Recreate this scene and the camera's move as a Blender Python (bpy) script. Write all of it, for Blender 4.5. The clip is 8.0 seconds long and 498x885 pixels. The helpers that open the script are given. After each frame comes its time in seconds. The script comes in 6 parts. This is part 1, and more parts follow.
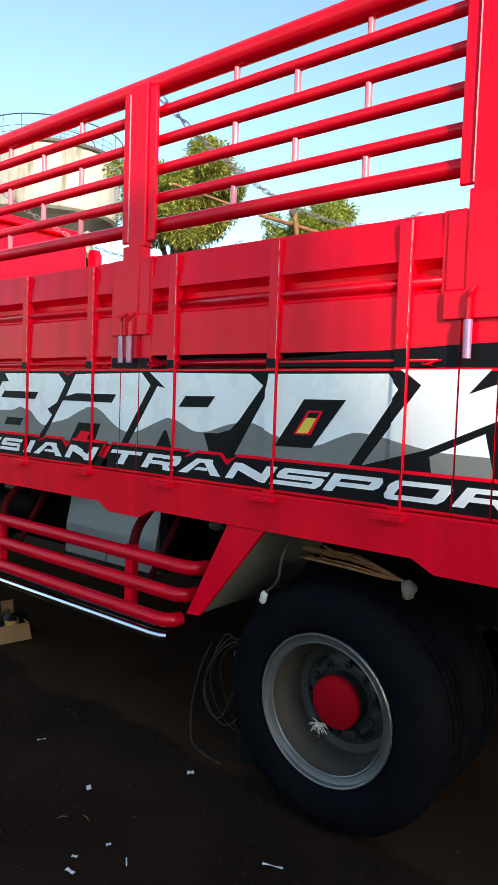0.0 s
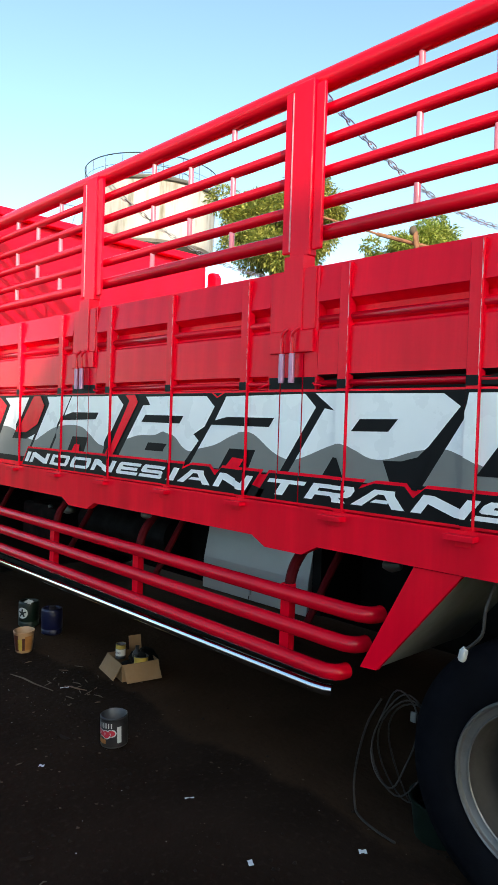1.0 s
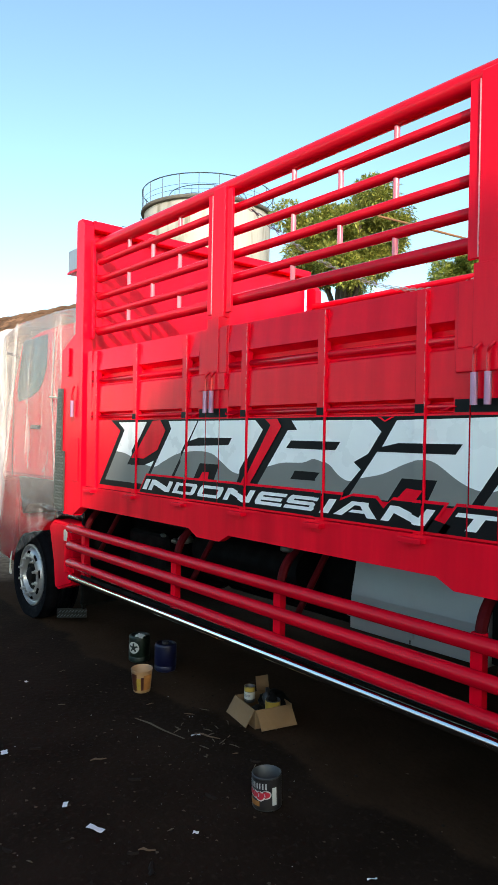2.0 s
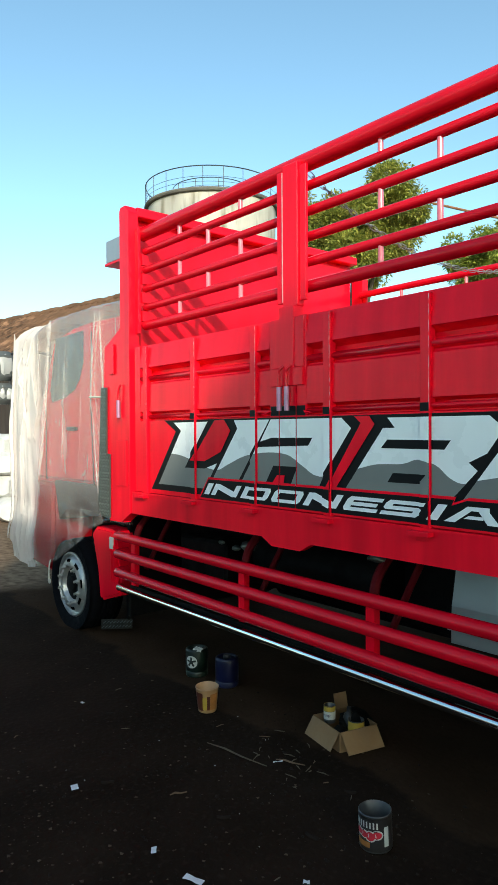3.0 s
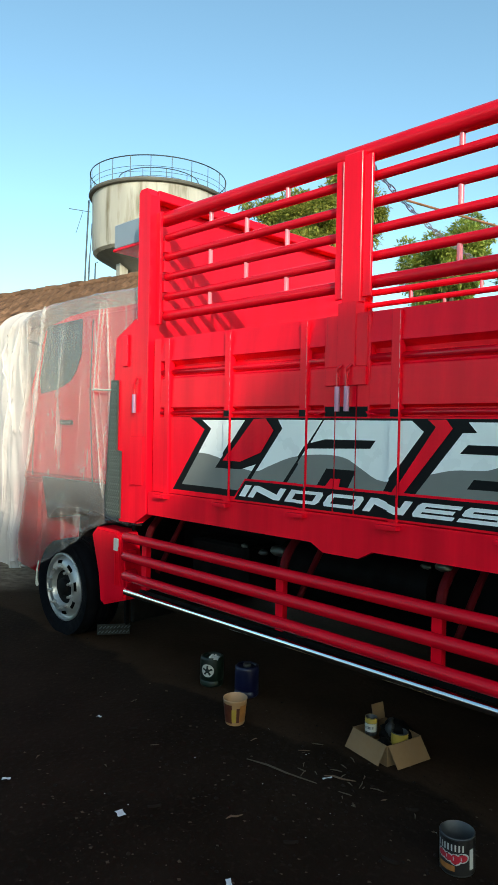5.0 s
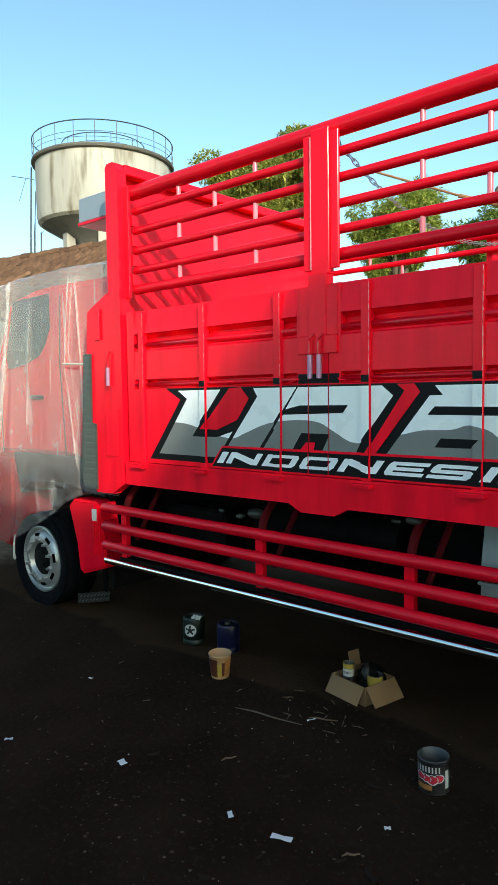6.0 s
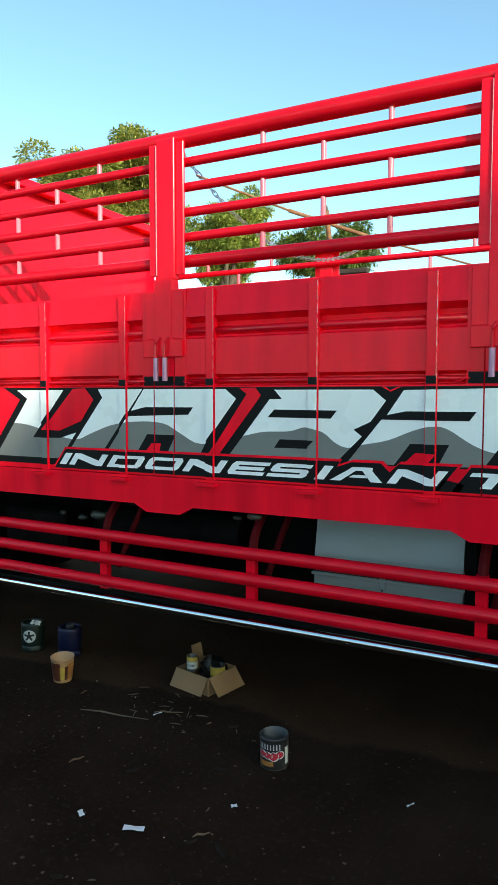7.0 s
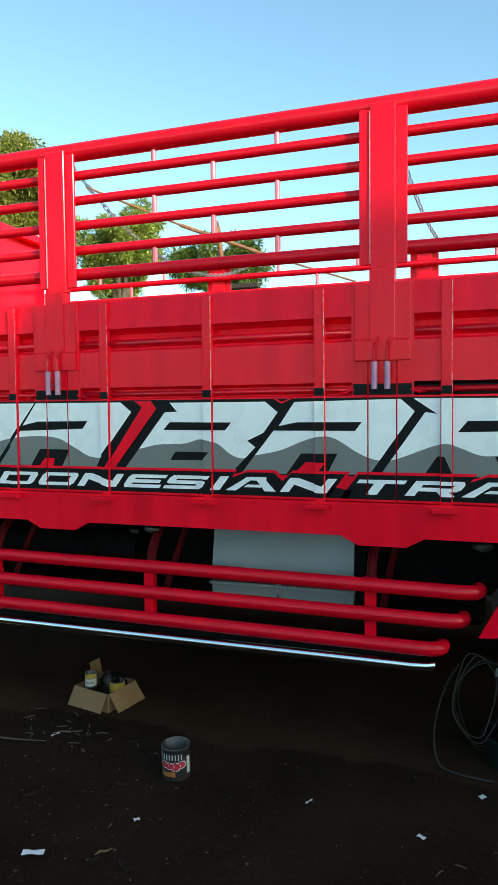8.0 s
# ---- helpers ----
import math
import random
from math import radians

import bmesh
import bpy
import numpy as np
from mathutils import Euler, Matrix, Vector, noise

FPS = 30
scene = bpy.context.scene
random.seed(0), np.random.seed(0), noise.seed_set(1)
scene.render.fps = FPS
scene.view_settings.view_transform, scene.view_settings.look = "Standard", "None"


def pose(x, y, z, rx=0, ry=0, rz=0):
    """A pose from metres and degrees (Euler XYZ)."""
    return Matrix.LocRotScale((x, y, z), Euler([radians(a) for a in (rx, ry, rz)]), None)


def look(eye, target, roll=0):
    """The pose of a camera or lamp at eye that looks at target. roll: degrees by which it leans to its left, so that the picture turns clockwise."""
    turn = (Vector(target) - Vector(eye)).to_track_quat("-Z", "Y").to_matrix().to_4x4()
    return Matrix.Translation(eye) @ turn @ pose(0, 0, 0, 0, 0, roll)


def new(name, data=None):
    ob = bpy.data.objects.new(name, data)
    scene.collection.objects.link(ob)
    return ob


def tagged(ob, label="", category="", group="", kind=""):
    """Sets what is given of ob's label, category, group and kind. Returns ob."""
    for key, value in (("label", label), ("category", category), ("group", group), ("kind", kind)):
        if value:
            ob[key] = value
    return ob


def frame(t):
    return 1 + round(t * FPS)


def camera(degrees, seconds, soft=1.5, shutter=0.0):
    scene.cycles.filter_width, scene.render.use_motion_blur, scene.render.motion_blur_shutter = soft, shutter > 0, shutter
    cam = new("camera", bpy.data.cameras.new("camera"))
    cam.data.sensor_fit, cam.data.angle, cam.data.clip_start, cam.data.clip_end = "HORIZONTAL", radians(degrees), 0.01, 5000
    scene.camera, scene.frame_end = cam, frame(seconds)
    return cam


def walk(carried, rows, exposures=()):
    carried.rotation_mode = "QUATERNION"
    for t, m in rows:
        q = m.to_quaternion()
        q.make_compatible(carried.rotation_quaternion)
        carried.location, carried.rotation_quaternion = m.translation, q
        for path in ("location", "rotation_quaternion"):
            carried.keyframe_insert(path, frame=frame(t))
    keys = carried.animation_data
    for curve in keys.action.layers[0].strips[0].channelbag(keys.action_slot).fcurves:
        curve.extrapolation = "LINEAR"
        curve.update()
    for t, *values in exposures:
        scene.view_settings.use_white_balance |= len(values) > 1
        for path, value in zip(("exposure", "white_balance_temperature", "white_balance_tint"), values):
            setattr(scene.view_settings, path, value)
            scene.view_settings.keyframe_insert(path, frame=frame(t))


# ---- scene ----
cam = camera(39.9, 8.0, 1.35)
PATH = [
    (0, (4.2, -2.107, 1.653), (2.948, -0.553, 1.521), 2.2),
    (0.5, (3.971, -2.078, 1.622), (2.656, -0.572, 1.581), 1.8),
    (1, (3.733, -2.099, 1.624), (2.291, -0.715, 1.562), 2.1),
    (1.5, (3.469, -2.182, 1.658), (1.968, -0.861, 1.64), -0.5),
    (1.7, (3.345, -2.225, 1.656), (1.818, -0.934, 1.623), 0.7),
    (2.8, (2.771, -2.293, 1.681), (1.208, -1.046, 1.697), 1.4),
    (3, (2.682, -2.345, 1.684), (1.133, -1.081, 1.645), -0.1),
    (3.5, (2.476, -2.423, 1.673), (0.94, -1.142, 1.656), 1.9),
    (4, (2.3, -2.434, 1.689), (0.783, -1.131, 1.725), 1.2),
    (4.5, (2.185, -2.548, 1.691), (0.747, -1.158, 1.672), 1.4),
    (5.8, (2.13, -2.823, 1.708), (0.73, -1.398, 1.602), 1.0),
    (6, (2.173, -2.867, 1.699), (0.853, -1.371, 1.559), -0.5),
    (6.5, (2.175, -2.951, 1.702), (0.984, -1.351, 1.561), 1.4),
    (7, (2.174, -3.002, 1.705), (1.258, -1.23, 1.568), 0.4),
    (7.5, (2.178, -3.055, 1.71), (1.383, -1.222, 1.611), 0.8),
    (8, (2.201, -3.059, 1.707), (1.562, -1.167, 1.606), -0.2),
]
EXPOSURES = [(t, s, 6700 if t < 2 else 6500, tint) for t, s, tint in ((0, 1.54, 12), (1, 1.62, 12), (1.5, 1.59, 12), (3, 1.20, -1), (3.5, 1.18, -1), (4.5, 1.12, -2), (6, 1.30, -2),
                                                   (6.5, 1.40, -2), (8, 1.50, -2))]
walk(cam, [(t, look(eye, target, roll)) for t, eye, target, roll in PATH], EXPOSURES)

# ---- world, sun, exposure ----
TO_SUN = Vector((1.0, -0.60, 0.45)).normalized()
world = bpy.data.worlds.new("sky")
scene.world = world
world.use_nodes = True
wn = world.node_tree.nodes
sky = wn.new("ShaderNodeTexSky")
sky.sky_type = "NISHITA"
sky.sun_disc = False
sky.sun_elevation = math.asin(TO_SUN.z)
sky.sun_rotation = math.atan2(TO_SUN.x, TO_SUN.y)
sky.air_density, sky.dust_density, sky.ozone_density = 0.9, 1.6, 0.6
sky.altitude = 600.0
wn["Background"].inputs[1].default_value = 0.125
haze = wn.new("ShaderNodeMix")  # a clear azure cast
haze.data_type, haze.blend_type = "RGBA", "MULTIPLY"
haze.inputs[0].default_value = 1.0
haze.inputs[7].default_value = (0.90, 1.03, 1.0, 1)
world.node_tree.links.new(sky.outputs[0], haze.inputs[6])
world.node_tree.links.new(haze.outputs[2], wn["Background"].inputs[0])
sun_data = bpy.data.lights.new("sun", "SUN")
sun_data.energy, sun_data.angle, sun_data.color = 1.98, radians(0.7), (1.0, 0.86, 0.74)
sun = new("sun", sun_data)
sun.matrix_world = look(TO_SUN * 40, (0, 0, 0))


# ---- materials ----
def nodes_of(name):
    m = bpy.data.materials.new(name)
    m.use_nodes = True
    nt = m.node_tree
    return m, nt, nt.nodes["Principled BSDF"]


def surface(name, colour, rough=0.5, metal=0.0, vary=0.18, scale=6.0, fine=60.0, bump=0.15, coat=0.0, dirt=None,
            dirt_amount=0.0, dirt_scale=2.0, stretch=(1, 1, 1), random_tone=0.0, spec=0.5):
    """A paint, metal, plastic or stone: two scales of tone, rough patches, fine relief, and dirt with a shape of its own."""
    m, nt, bsdf = nodes_of(name)
    n, link = nt.nodes, nt.links.new
    tc, mp = n.new("ShaderNodeTexCoord"), n.new("ShaderNodeMapping")
    mp.inputs["Scale"].default_value = stretch
    link(tc.outputs["Object"], mp.inputs["Vector"])

    def noise_at(s, detail=4.0):
        t = n.new("ShaderNodeTexNoise")
        t.inputs["Scale"].default_value, t.inputs["Detail"].default_value = s, detail
        link(mp.outputs[0], t.inputs["Vector"])
        return t.outputs["Fac"]

    def ramp(value, lo, hi, a=0.0, b=1.0):
        r = n.new("ShaderNodeMapRange")
        r.inputs["From Min"].default_value, r.inputs["From Max"].default_value = lo, hi
        r.inputs["To Min"].default_value, r.inputs["To Max"].default_value = a, b
        link(value, r.inputs["Value"])
        return r.outputs[0]

    def mixed(fac, a, b, kind="MIX"):
        x = n.new("ShaderNodeMix")
        x.data_type, x.blend_type = "RGBA", kind
        for sock, v in ((x.inputs[0], fac), (x.inputs[6], a), (x.inputs[7], b)):
            if isinstance(v, (int, float)):
                sock.default_value = v
            elif isinstance(v, tuple):
                sock.default_value = (*v, 1)
            else:
                link(v, sock)
        return x.outputs[2]

    big, small = noise_at(scale), noise_at(fine, 3.0)
    dark = tuple(c * (1 - vary) for c in colour)
    light = tuple(min(1, c * (1 + vary)) for c in colour)
    col = mixed(ramp(big, 0.3, 0.7), dark, light)
    col = mixed(ramp(small, 0.25, 0.75, 0.0, 0.35), col, dark)
    if random_tone:
        oi, geo, both, part_of = (n.new(k) for k in ("ShaderNodeObjectInfo", "ShaderNodeNewGeometry", "ShaderNodeMath", "ShaderNodeMath"))
        part_of.operation = "FRACT"
        link(oi.outputs["Random"], both.inputs[0])
        link(geo.outputs["Random Per Island"], both.inputs[1])
        link(both.outputs[0], part_of.inputs[0])
        col = mixed(ramp(part_of.outputs[0], 0, 1, 0, random_tone), col, tuple(c * 0.45 for c in colour))
    if dirt:
        col = mixed(ramp(noise_at(dirt_scale, 8.0), 0.5, 0.72, 0.0, dirt_amount), col, dirt)
    link(col, bsdf.inputs["Base Color"])
    link(ramp(noise_at(scale * 2.3, 5.0), 0.3, 0.7, max(0.03, rough * 0.8), min(1, rough * 1.25)), bsdf.inputs["Roughness"])
    bsdf.inputs["Metallic"].default_value = metal
    bsdf.inputs["Specular IOR Level"].default_value = spec
    bsdf.inputs["Coat Weight"].default_value = coat
    bsdf.inputs["Coat Roughness"].default_value = 0.12
    if bump:
        b = n.new("ShaderNodeBump")
        b.inputs["Strength"].default_value, b.inputs["Distance"].default_value = bump, 0.004
        link(small, b.inputs["Height"])
        link(b.outputs[0], bsdf.inputs["Normal"])
    return m


RED = (0.90, 0.002, 0.022)
M = {
    "red": surface("red_paint", RED, 0.20, vary=0.12, scale=9.0, fine=75, bump=0.16, coat=0.0, spec=0.20, dirt=(0.55, 0.002, 0.016), dirt_amount=0.35,
                   dirt_scale=5.0, stretch=(1, 1, 0.10)),
    "red_pipe": surface("red_pipe_paint", (0.66, 0.002, 0.016), 0.21, vary=0.10, scale=5, fine=80, bump=0.08, coat=0.0, spec=0.30),
    # struts paled to pink: the sun's glint is put into their colour
    "strut": surface("glossy_glint_strut", (0.85, 0.16, 0.20), 0.16, vary=0.08, scale=9, fine=80, bump=0.04, coat=1.0),
    "pale_line": surface("pale_edge_line", (0.78, 0.34, 0.38), 0.30, vary=0.25, scale=40, bump=0.1),
    "hub_red": surface("dull_red_paint", (0.40, 0.003, 0.010), 0.7, vary=0.12, scale=9, bump=0.1, spec=0.05),
    "white": surface("white_letter_paint", (0.86, 0.88, 0.88), 0.28, vary=0.035, scale=3, fine=30, bump=0.05, coat=0.2),
    "grey": surface("grey_letter_paint", (0.195, 0.20, 0.19), 0.35, vary=0.09, scale=3, fine=30, bump=0.05, spec=0.3),
    "black": surface("black_letter_paint", (0.007, 0.007, 0.008), 0.4, vary=0.2, scale=3, fine=30, bump=0.05, spec=0.12),
    "label_yellow": surface("yellow_print", (0.46, 0.31, 0.05), 0.4, vary=0.15, scale=30, bump=0.05),
    "yellow": surface("yellow_paint", (0.72, 0.55, 0.05), 0.35, vary=0.08, bump=0.05),
    # braces and hanger arms: their shade under the deck is put into this red
    "shaded_red": surface("dark_shaded_red", (0.09, 0.003, 0.006), 0.7, vary=0.2, scale=9, bump=0.15, spec=0.1),
    "chip": surface("dry_chip", (0.11, 0.078, 0.055), 0.9, vary=0.3, scale=40, bump=0.1, spec=0.1, random_tone=0.95),
    "silver": surface("silver_tube", (0.42, 0.22, 0.36), 0.35, metal=0.35, vary=0.08, scale=20, bump=0.1),
    "chrome": surface("polished_steel", (0.88, 0.90, 0.92), 0.10, metal=1.0, vary=0.04, scale=8, bump=0.02),
    "rim": surface("rim_paint", (0.21, 0.207, 0.198), 0.40, metal=0.65, vary=0.15, scale=9, fine=90, bump=0.15, dirt=(0.12, 0.10, 0.085),
                   dirt_amount=0.6, dirt_scale=7),
    "rim_bright": surface("bare_silver_rim", (0.46, 0.46, 0.45), 0.36, metal=0.7, vary=0.15, scale=9, fine=90, bump=0.15, dirt=(0.16, 0.14, 0.12),
                          dirt_amount=0.5, dirt_scale=8),
    "step_plate": surface("dark_chequer_plate", (0.010, 0.011, 0.010), 0.7, metal=0.2, vary=0.25, scale=14, bump=0.2),
    "dish": surface("dark_wheel_paint", (0.060, 0.054, 0.046), 0.6, metal=0.3, vary=0.18, scale=8, bump=0.2, dirt=(0.06, 0.05, 0.04), dirt_amount=0.6, dirt_scale=7),
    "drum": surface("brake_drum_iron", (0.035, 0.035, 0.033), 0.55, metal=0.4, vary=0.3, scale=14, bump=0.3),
    "tyre": surface("tyre_rubber", (0.0046, 0.0050, 0.0070), 0.78, spec=0.04, vary=0.25, scale=10, fine=120, bump=0.3, dirt=(0.008, 0.007, 0.007),
                    dirt_amount=0.5, dirt_scale=4),
    "chassis": surface("chassis_black", (0.006, 0.006, 0.006), 0.7, spec=0.1, vary=0.3, scale=5, bump=0.3, dirt=(0.012, 0.010, 0.008), dirt_amount=0.5),
    "toolbox": surface("grey_sheet_metal", (0.37, 0.39, 0.37), 0.42, metal=0.2, vary=0.07, scale=3, fine=40, bump=0.08),
    "grit": surface("dark_grit", (0.018, 0.012, 0.009), 0.9, spec=0.1, vary=0.4, bump=0.1, random_tone=0.0),
    "guard_grey": surface("grey_mudguard", (0.16, 0.17, 0.155), 0.5, vary=0.2, scale=4, bump=0.2, dirt=(0.10, 0.08, 0.06), dirt_amount=0.6),
    "visor": surface("grey_visor_paint", (0.26, 0.31, 0.36), 0.35, vary=0.05, scale=3, bump=0.05),
    "glass": surface("cab_glass", (0.02, 0.03, 0.03), 0.06, vary=0.1, bump=0.0),
    "black_plastic": surface("black_plastic", (0.015, 0.015, 0.016), 0.42, vary=0.2, scale=8, bump=0.15),
    "mirror": surface("mirror_back", (0.10, 0.11, 0.11), 0.2, vary=0.2, scale=5, bump=0.1),
    "mirror_wrap": surface("mirror_wrap", (0.42, 0.43, 0.43), 0.22, vary=0.15, scale=9, bump=0.5),
    "plate": surface("chequer_plate", (0.11, 0.125, 0.11), 0.40, metal=0.6, vary=0.15, scale=14, bump=0.15),
    "chequer_lug": surface("worn_tread", (0.26, 0.28, 0.26), 0.4, metal=0.6, vary=0.2, scale=20, bump=0.1),
    "concrete": surface("weathered_concrete", (0.45, 0.43, 0.385), 0.85, vary=0.22, scale=0.9, fine=6, bump=0.5, dirt=(0.15, 0.13, 0.085),
                        dirt_amount=0.95, dirt_scale=1.9, stretch=(1, 1, 0.16)),
    "concrete_dark": surface("dark_concrete", (0.11, 0.105, 0.09), 0.9, vary=0.3, scale=0.8, fine=7, bump=0.5),
    "rail_steel": surface("painted_rail_steel", (0.05, 0.07, 0.085), 0.5, metal=0.3, vary=0.2, bump=0.1),
    "tile": surface("clay_roof_tile", (0.25, 0.14, 0.085), 0.9, vary=0.6, scale=3.5, fine=14, bump=0.6, dirt=(0.022, 0.018, 0.014),
                    dirt_amount=0.95, dirt_scale=4.0, random_tone=1.0, spec=0.1),
    "plaster": surface("whitewashed_wall", (0.72, 0.70, 0.64), 0.85, vary=0.10, scale=0.8, fine=12, bump=0.3, dirt=(0.35, 0.30, 0.22),
                       dirt_amount=0.5, dirt_scale=1.2),
    "wood": surface("weathered_wood", (0.14, 0.085, 0.05), 0.8, vary=0.3, scale=5, fine=40, bump=0.4, stretch=(1, 1, 0.2)),
    "old_wood": surface("dark_old_wood", (0.045, 0.032, 0.024), 0.9, vary=0.4, scale=3, fine=30, bump=0.4, stretch=(1, 1, 0.2)),
    "sack": surface("woven_white_plastic", (0.66, 0.65, 0.62), 0.6, vary=0.12, scale=5, fine=80, bump=0.4),
    "rust": surface("rusty_pipe", (0.28, 0.13, 0.06), 0.75, metal=0.2, vary=0.35, scale=9, bump=0.4),
    "chain": surface("galvanised_chain", (0.36, 0.36, 0.36), 0.45, metal=0.7, vary=0.25, scale=30, bump=0.2),
    "cloth": surface("dusty_cloth", (0.15, 0.12, 0.10), 0.9, vary=0.2, scale=30, bump=0.3),
    "rope": surface("pale_rope", (0.62, 0.58, 0.50), 0.8, vary=0.2, scale=40, bump=0.4),
    "copper_wire": surface("copper_cable", (0.34, 0.15, 0.05), 0.5, metal=0.2, vary=0.3, scale=30, bump=0.1),
    "cardboard": surface("brown_cardboard", (0.24, 0.14, 0.065), 0.85, vary=0.12, scale=6, fine=50, bump=0.2),
    "tin": surface("tinplate", (0.10, 0.10, 0.10), 0.48, metal=0.7, vary=0.12, scale=14, bump=0.1),
    "tin_label": surface("black_tin_label", (0.02, 0.017, 0.017), 0.35, vary=0.2, scale=9, bump=0.05),
    "paper": surface("scrap_paper", (0.74, 0.75, 0.76), 0.8, vary=0.08, bump=0.2),
    "label_red": surface("red_print", (0.55, 0.02, 0.04), 0.4, vary=0.1, bump=0.05),
    "label_orange": surface("orange_print", (0.40, 0.16, 0.04), 0.45, vary=0.25, scale=25, bump=0.05),
    "label_brown": surface("brown_print", (0.09, 0.02, 0.01), 0.45, vary=0.3, scale=25, bump=0.05),
    "label_white": surface("white_print", (0.52, 0.51, 0.48), 0.4, vary=0.05, bump=0.05),
    "cup": surface("cream_plastic", (0.42, 0.24, 0.12), 0.45, vary=0.08, scale=7, bump=0.05),
    "blue_plastic": surface("blue_plastic", (0.004, 0.006, 0.035), 0.38, vary=0.15, scale=6, bump=0.08),
    "green_plastic": surface("green_plastic", (0.003, 0.011, 0.007), 0.42, vary=0.15, scale=6, bump=0.08),
    "bark": surface("tree_bark", (0.10, 0.075, 0.05), 0.9, vary=0.3, scale=5, fine=25, bump=0.6),
    "hose": surface("grey_hose", (0.022, 0.016, 0.012), 0.6, vary=0.2, scale=20, bump=0.1),
}


def ground_material():
    m, nt, bsdf = nodes_of("dark_workshop_soil")
    n, link = nt.nodes, nt.links.new
    tc = n.new("ShaderNodeTexCoord")

    def tex(s, detail=6.0):
        t = n.new("ShaderNodeTexNoise")
        t.inputs["Scale"].default_value, t.inputs["Detail"].default_value = s, detail
        link(tc.outputs["Object"], t.inputs["Vector"])
        return t.outputs["Fac"]

    def mix(fac, a, b):
        x = n.new("ShaderNodeMix")
        x.data_type = "RGBA"
        link(fac, x.inputs[0])
        for sock, v in ((x.inputs[6], a), (x.inputs[7], b)):
            if isinstance(v, tuple):
                sock.default_value = (*v, 1)
            else:
                link(v, sock)
        return x.outputs[2]

    def rng(v, lo, hi):
        r = n.new("ShaderNodeMapRange")
        r.inputs["From Min"].default_value, r.inputs["From Max"].default_value = lo, hi
        link(v, r.inputs["Value"])
        return r.outputs[0]

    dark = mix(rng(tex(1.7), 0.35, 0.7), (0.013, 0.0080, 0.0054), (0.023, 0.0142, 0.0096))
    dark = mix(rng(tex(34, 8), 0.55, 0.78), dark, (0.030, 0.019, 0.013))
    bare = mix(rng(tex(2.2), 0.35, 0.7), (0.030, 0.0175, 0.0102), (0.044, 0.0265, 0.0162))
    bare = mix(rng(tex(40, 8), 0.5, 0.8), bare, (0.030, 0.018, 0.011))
    # trodden bare soil runs along under the parked truck, loose dark grit in front of it, paler soil in the far sunlit
    # yard; part of the shade and sunlight is put into these soil colours
    sep = n.new("ShaderNodeSeparateXYZ")
    link(tc.outputs["Object"], sep.inputs[0])
    add = n.new("ShaderNodeMath")
    add.operation = "MULTIPLY_ADD"
    link(tex(1.6, 7), add.inputs[0])
    add.inputs[1].default_value = 0.6
    link(sep.outputs["Y"], add.inputs[2])
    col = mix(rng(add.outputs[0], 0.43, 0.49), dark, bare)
    far = n.new("ShaderNodeMath")
    far.operation = "MULTIPLY_ADD"
    link(tex(0.5, 6), far.inputs[0])
    far.inputs[1].default_value = -3.0
    link(sep.outputs["X"], far.inputs[2])
    col = mix(rng(far.outputs[0], -6.0, -6.8), col, mix(rng(tex(9.0, 8), 0.35, 0.65), (0.13, 0.085, 0.055), (0.27, 0.19, 0.125)))
    edge = n.new("ShaderNodeMath")  # unseen paler soil added beyond the near yard, to bounce light onto the truck
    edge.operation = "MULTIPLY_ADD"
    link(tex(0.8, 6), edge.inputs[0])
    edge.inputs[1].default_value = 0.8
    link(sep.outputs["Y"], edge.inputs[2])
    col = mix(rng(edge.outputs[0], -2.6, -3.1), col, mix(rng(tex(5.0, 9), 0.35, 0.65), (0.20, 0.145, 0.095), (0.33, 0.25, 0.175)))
    link(col, bsdf.inputs["Base Color"])
    bsdf.inputs["Roughness"].default_value = 0.9
    bsdf.inputs["Specular IOR Level"].default_value = 0.03
    b = n.new("ShaderNodeBump")
    b.inputs["Strength"].default_value, b.inputs["Distance"].default_value = 0.35, 0.02
    link(tex(28, 8), b.inputs["Height"])
    link(b.outputs[0], bsdf.inputs["Normal"])
    return m


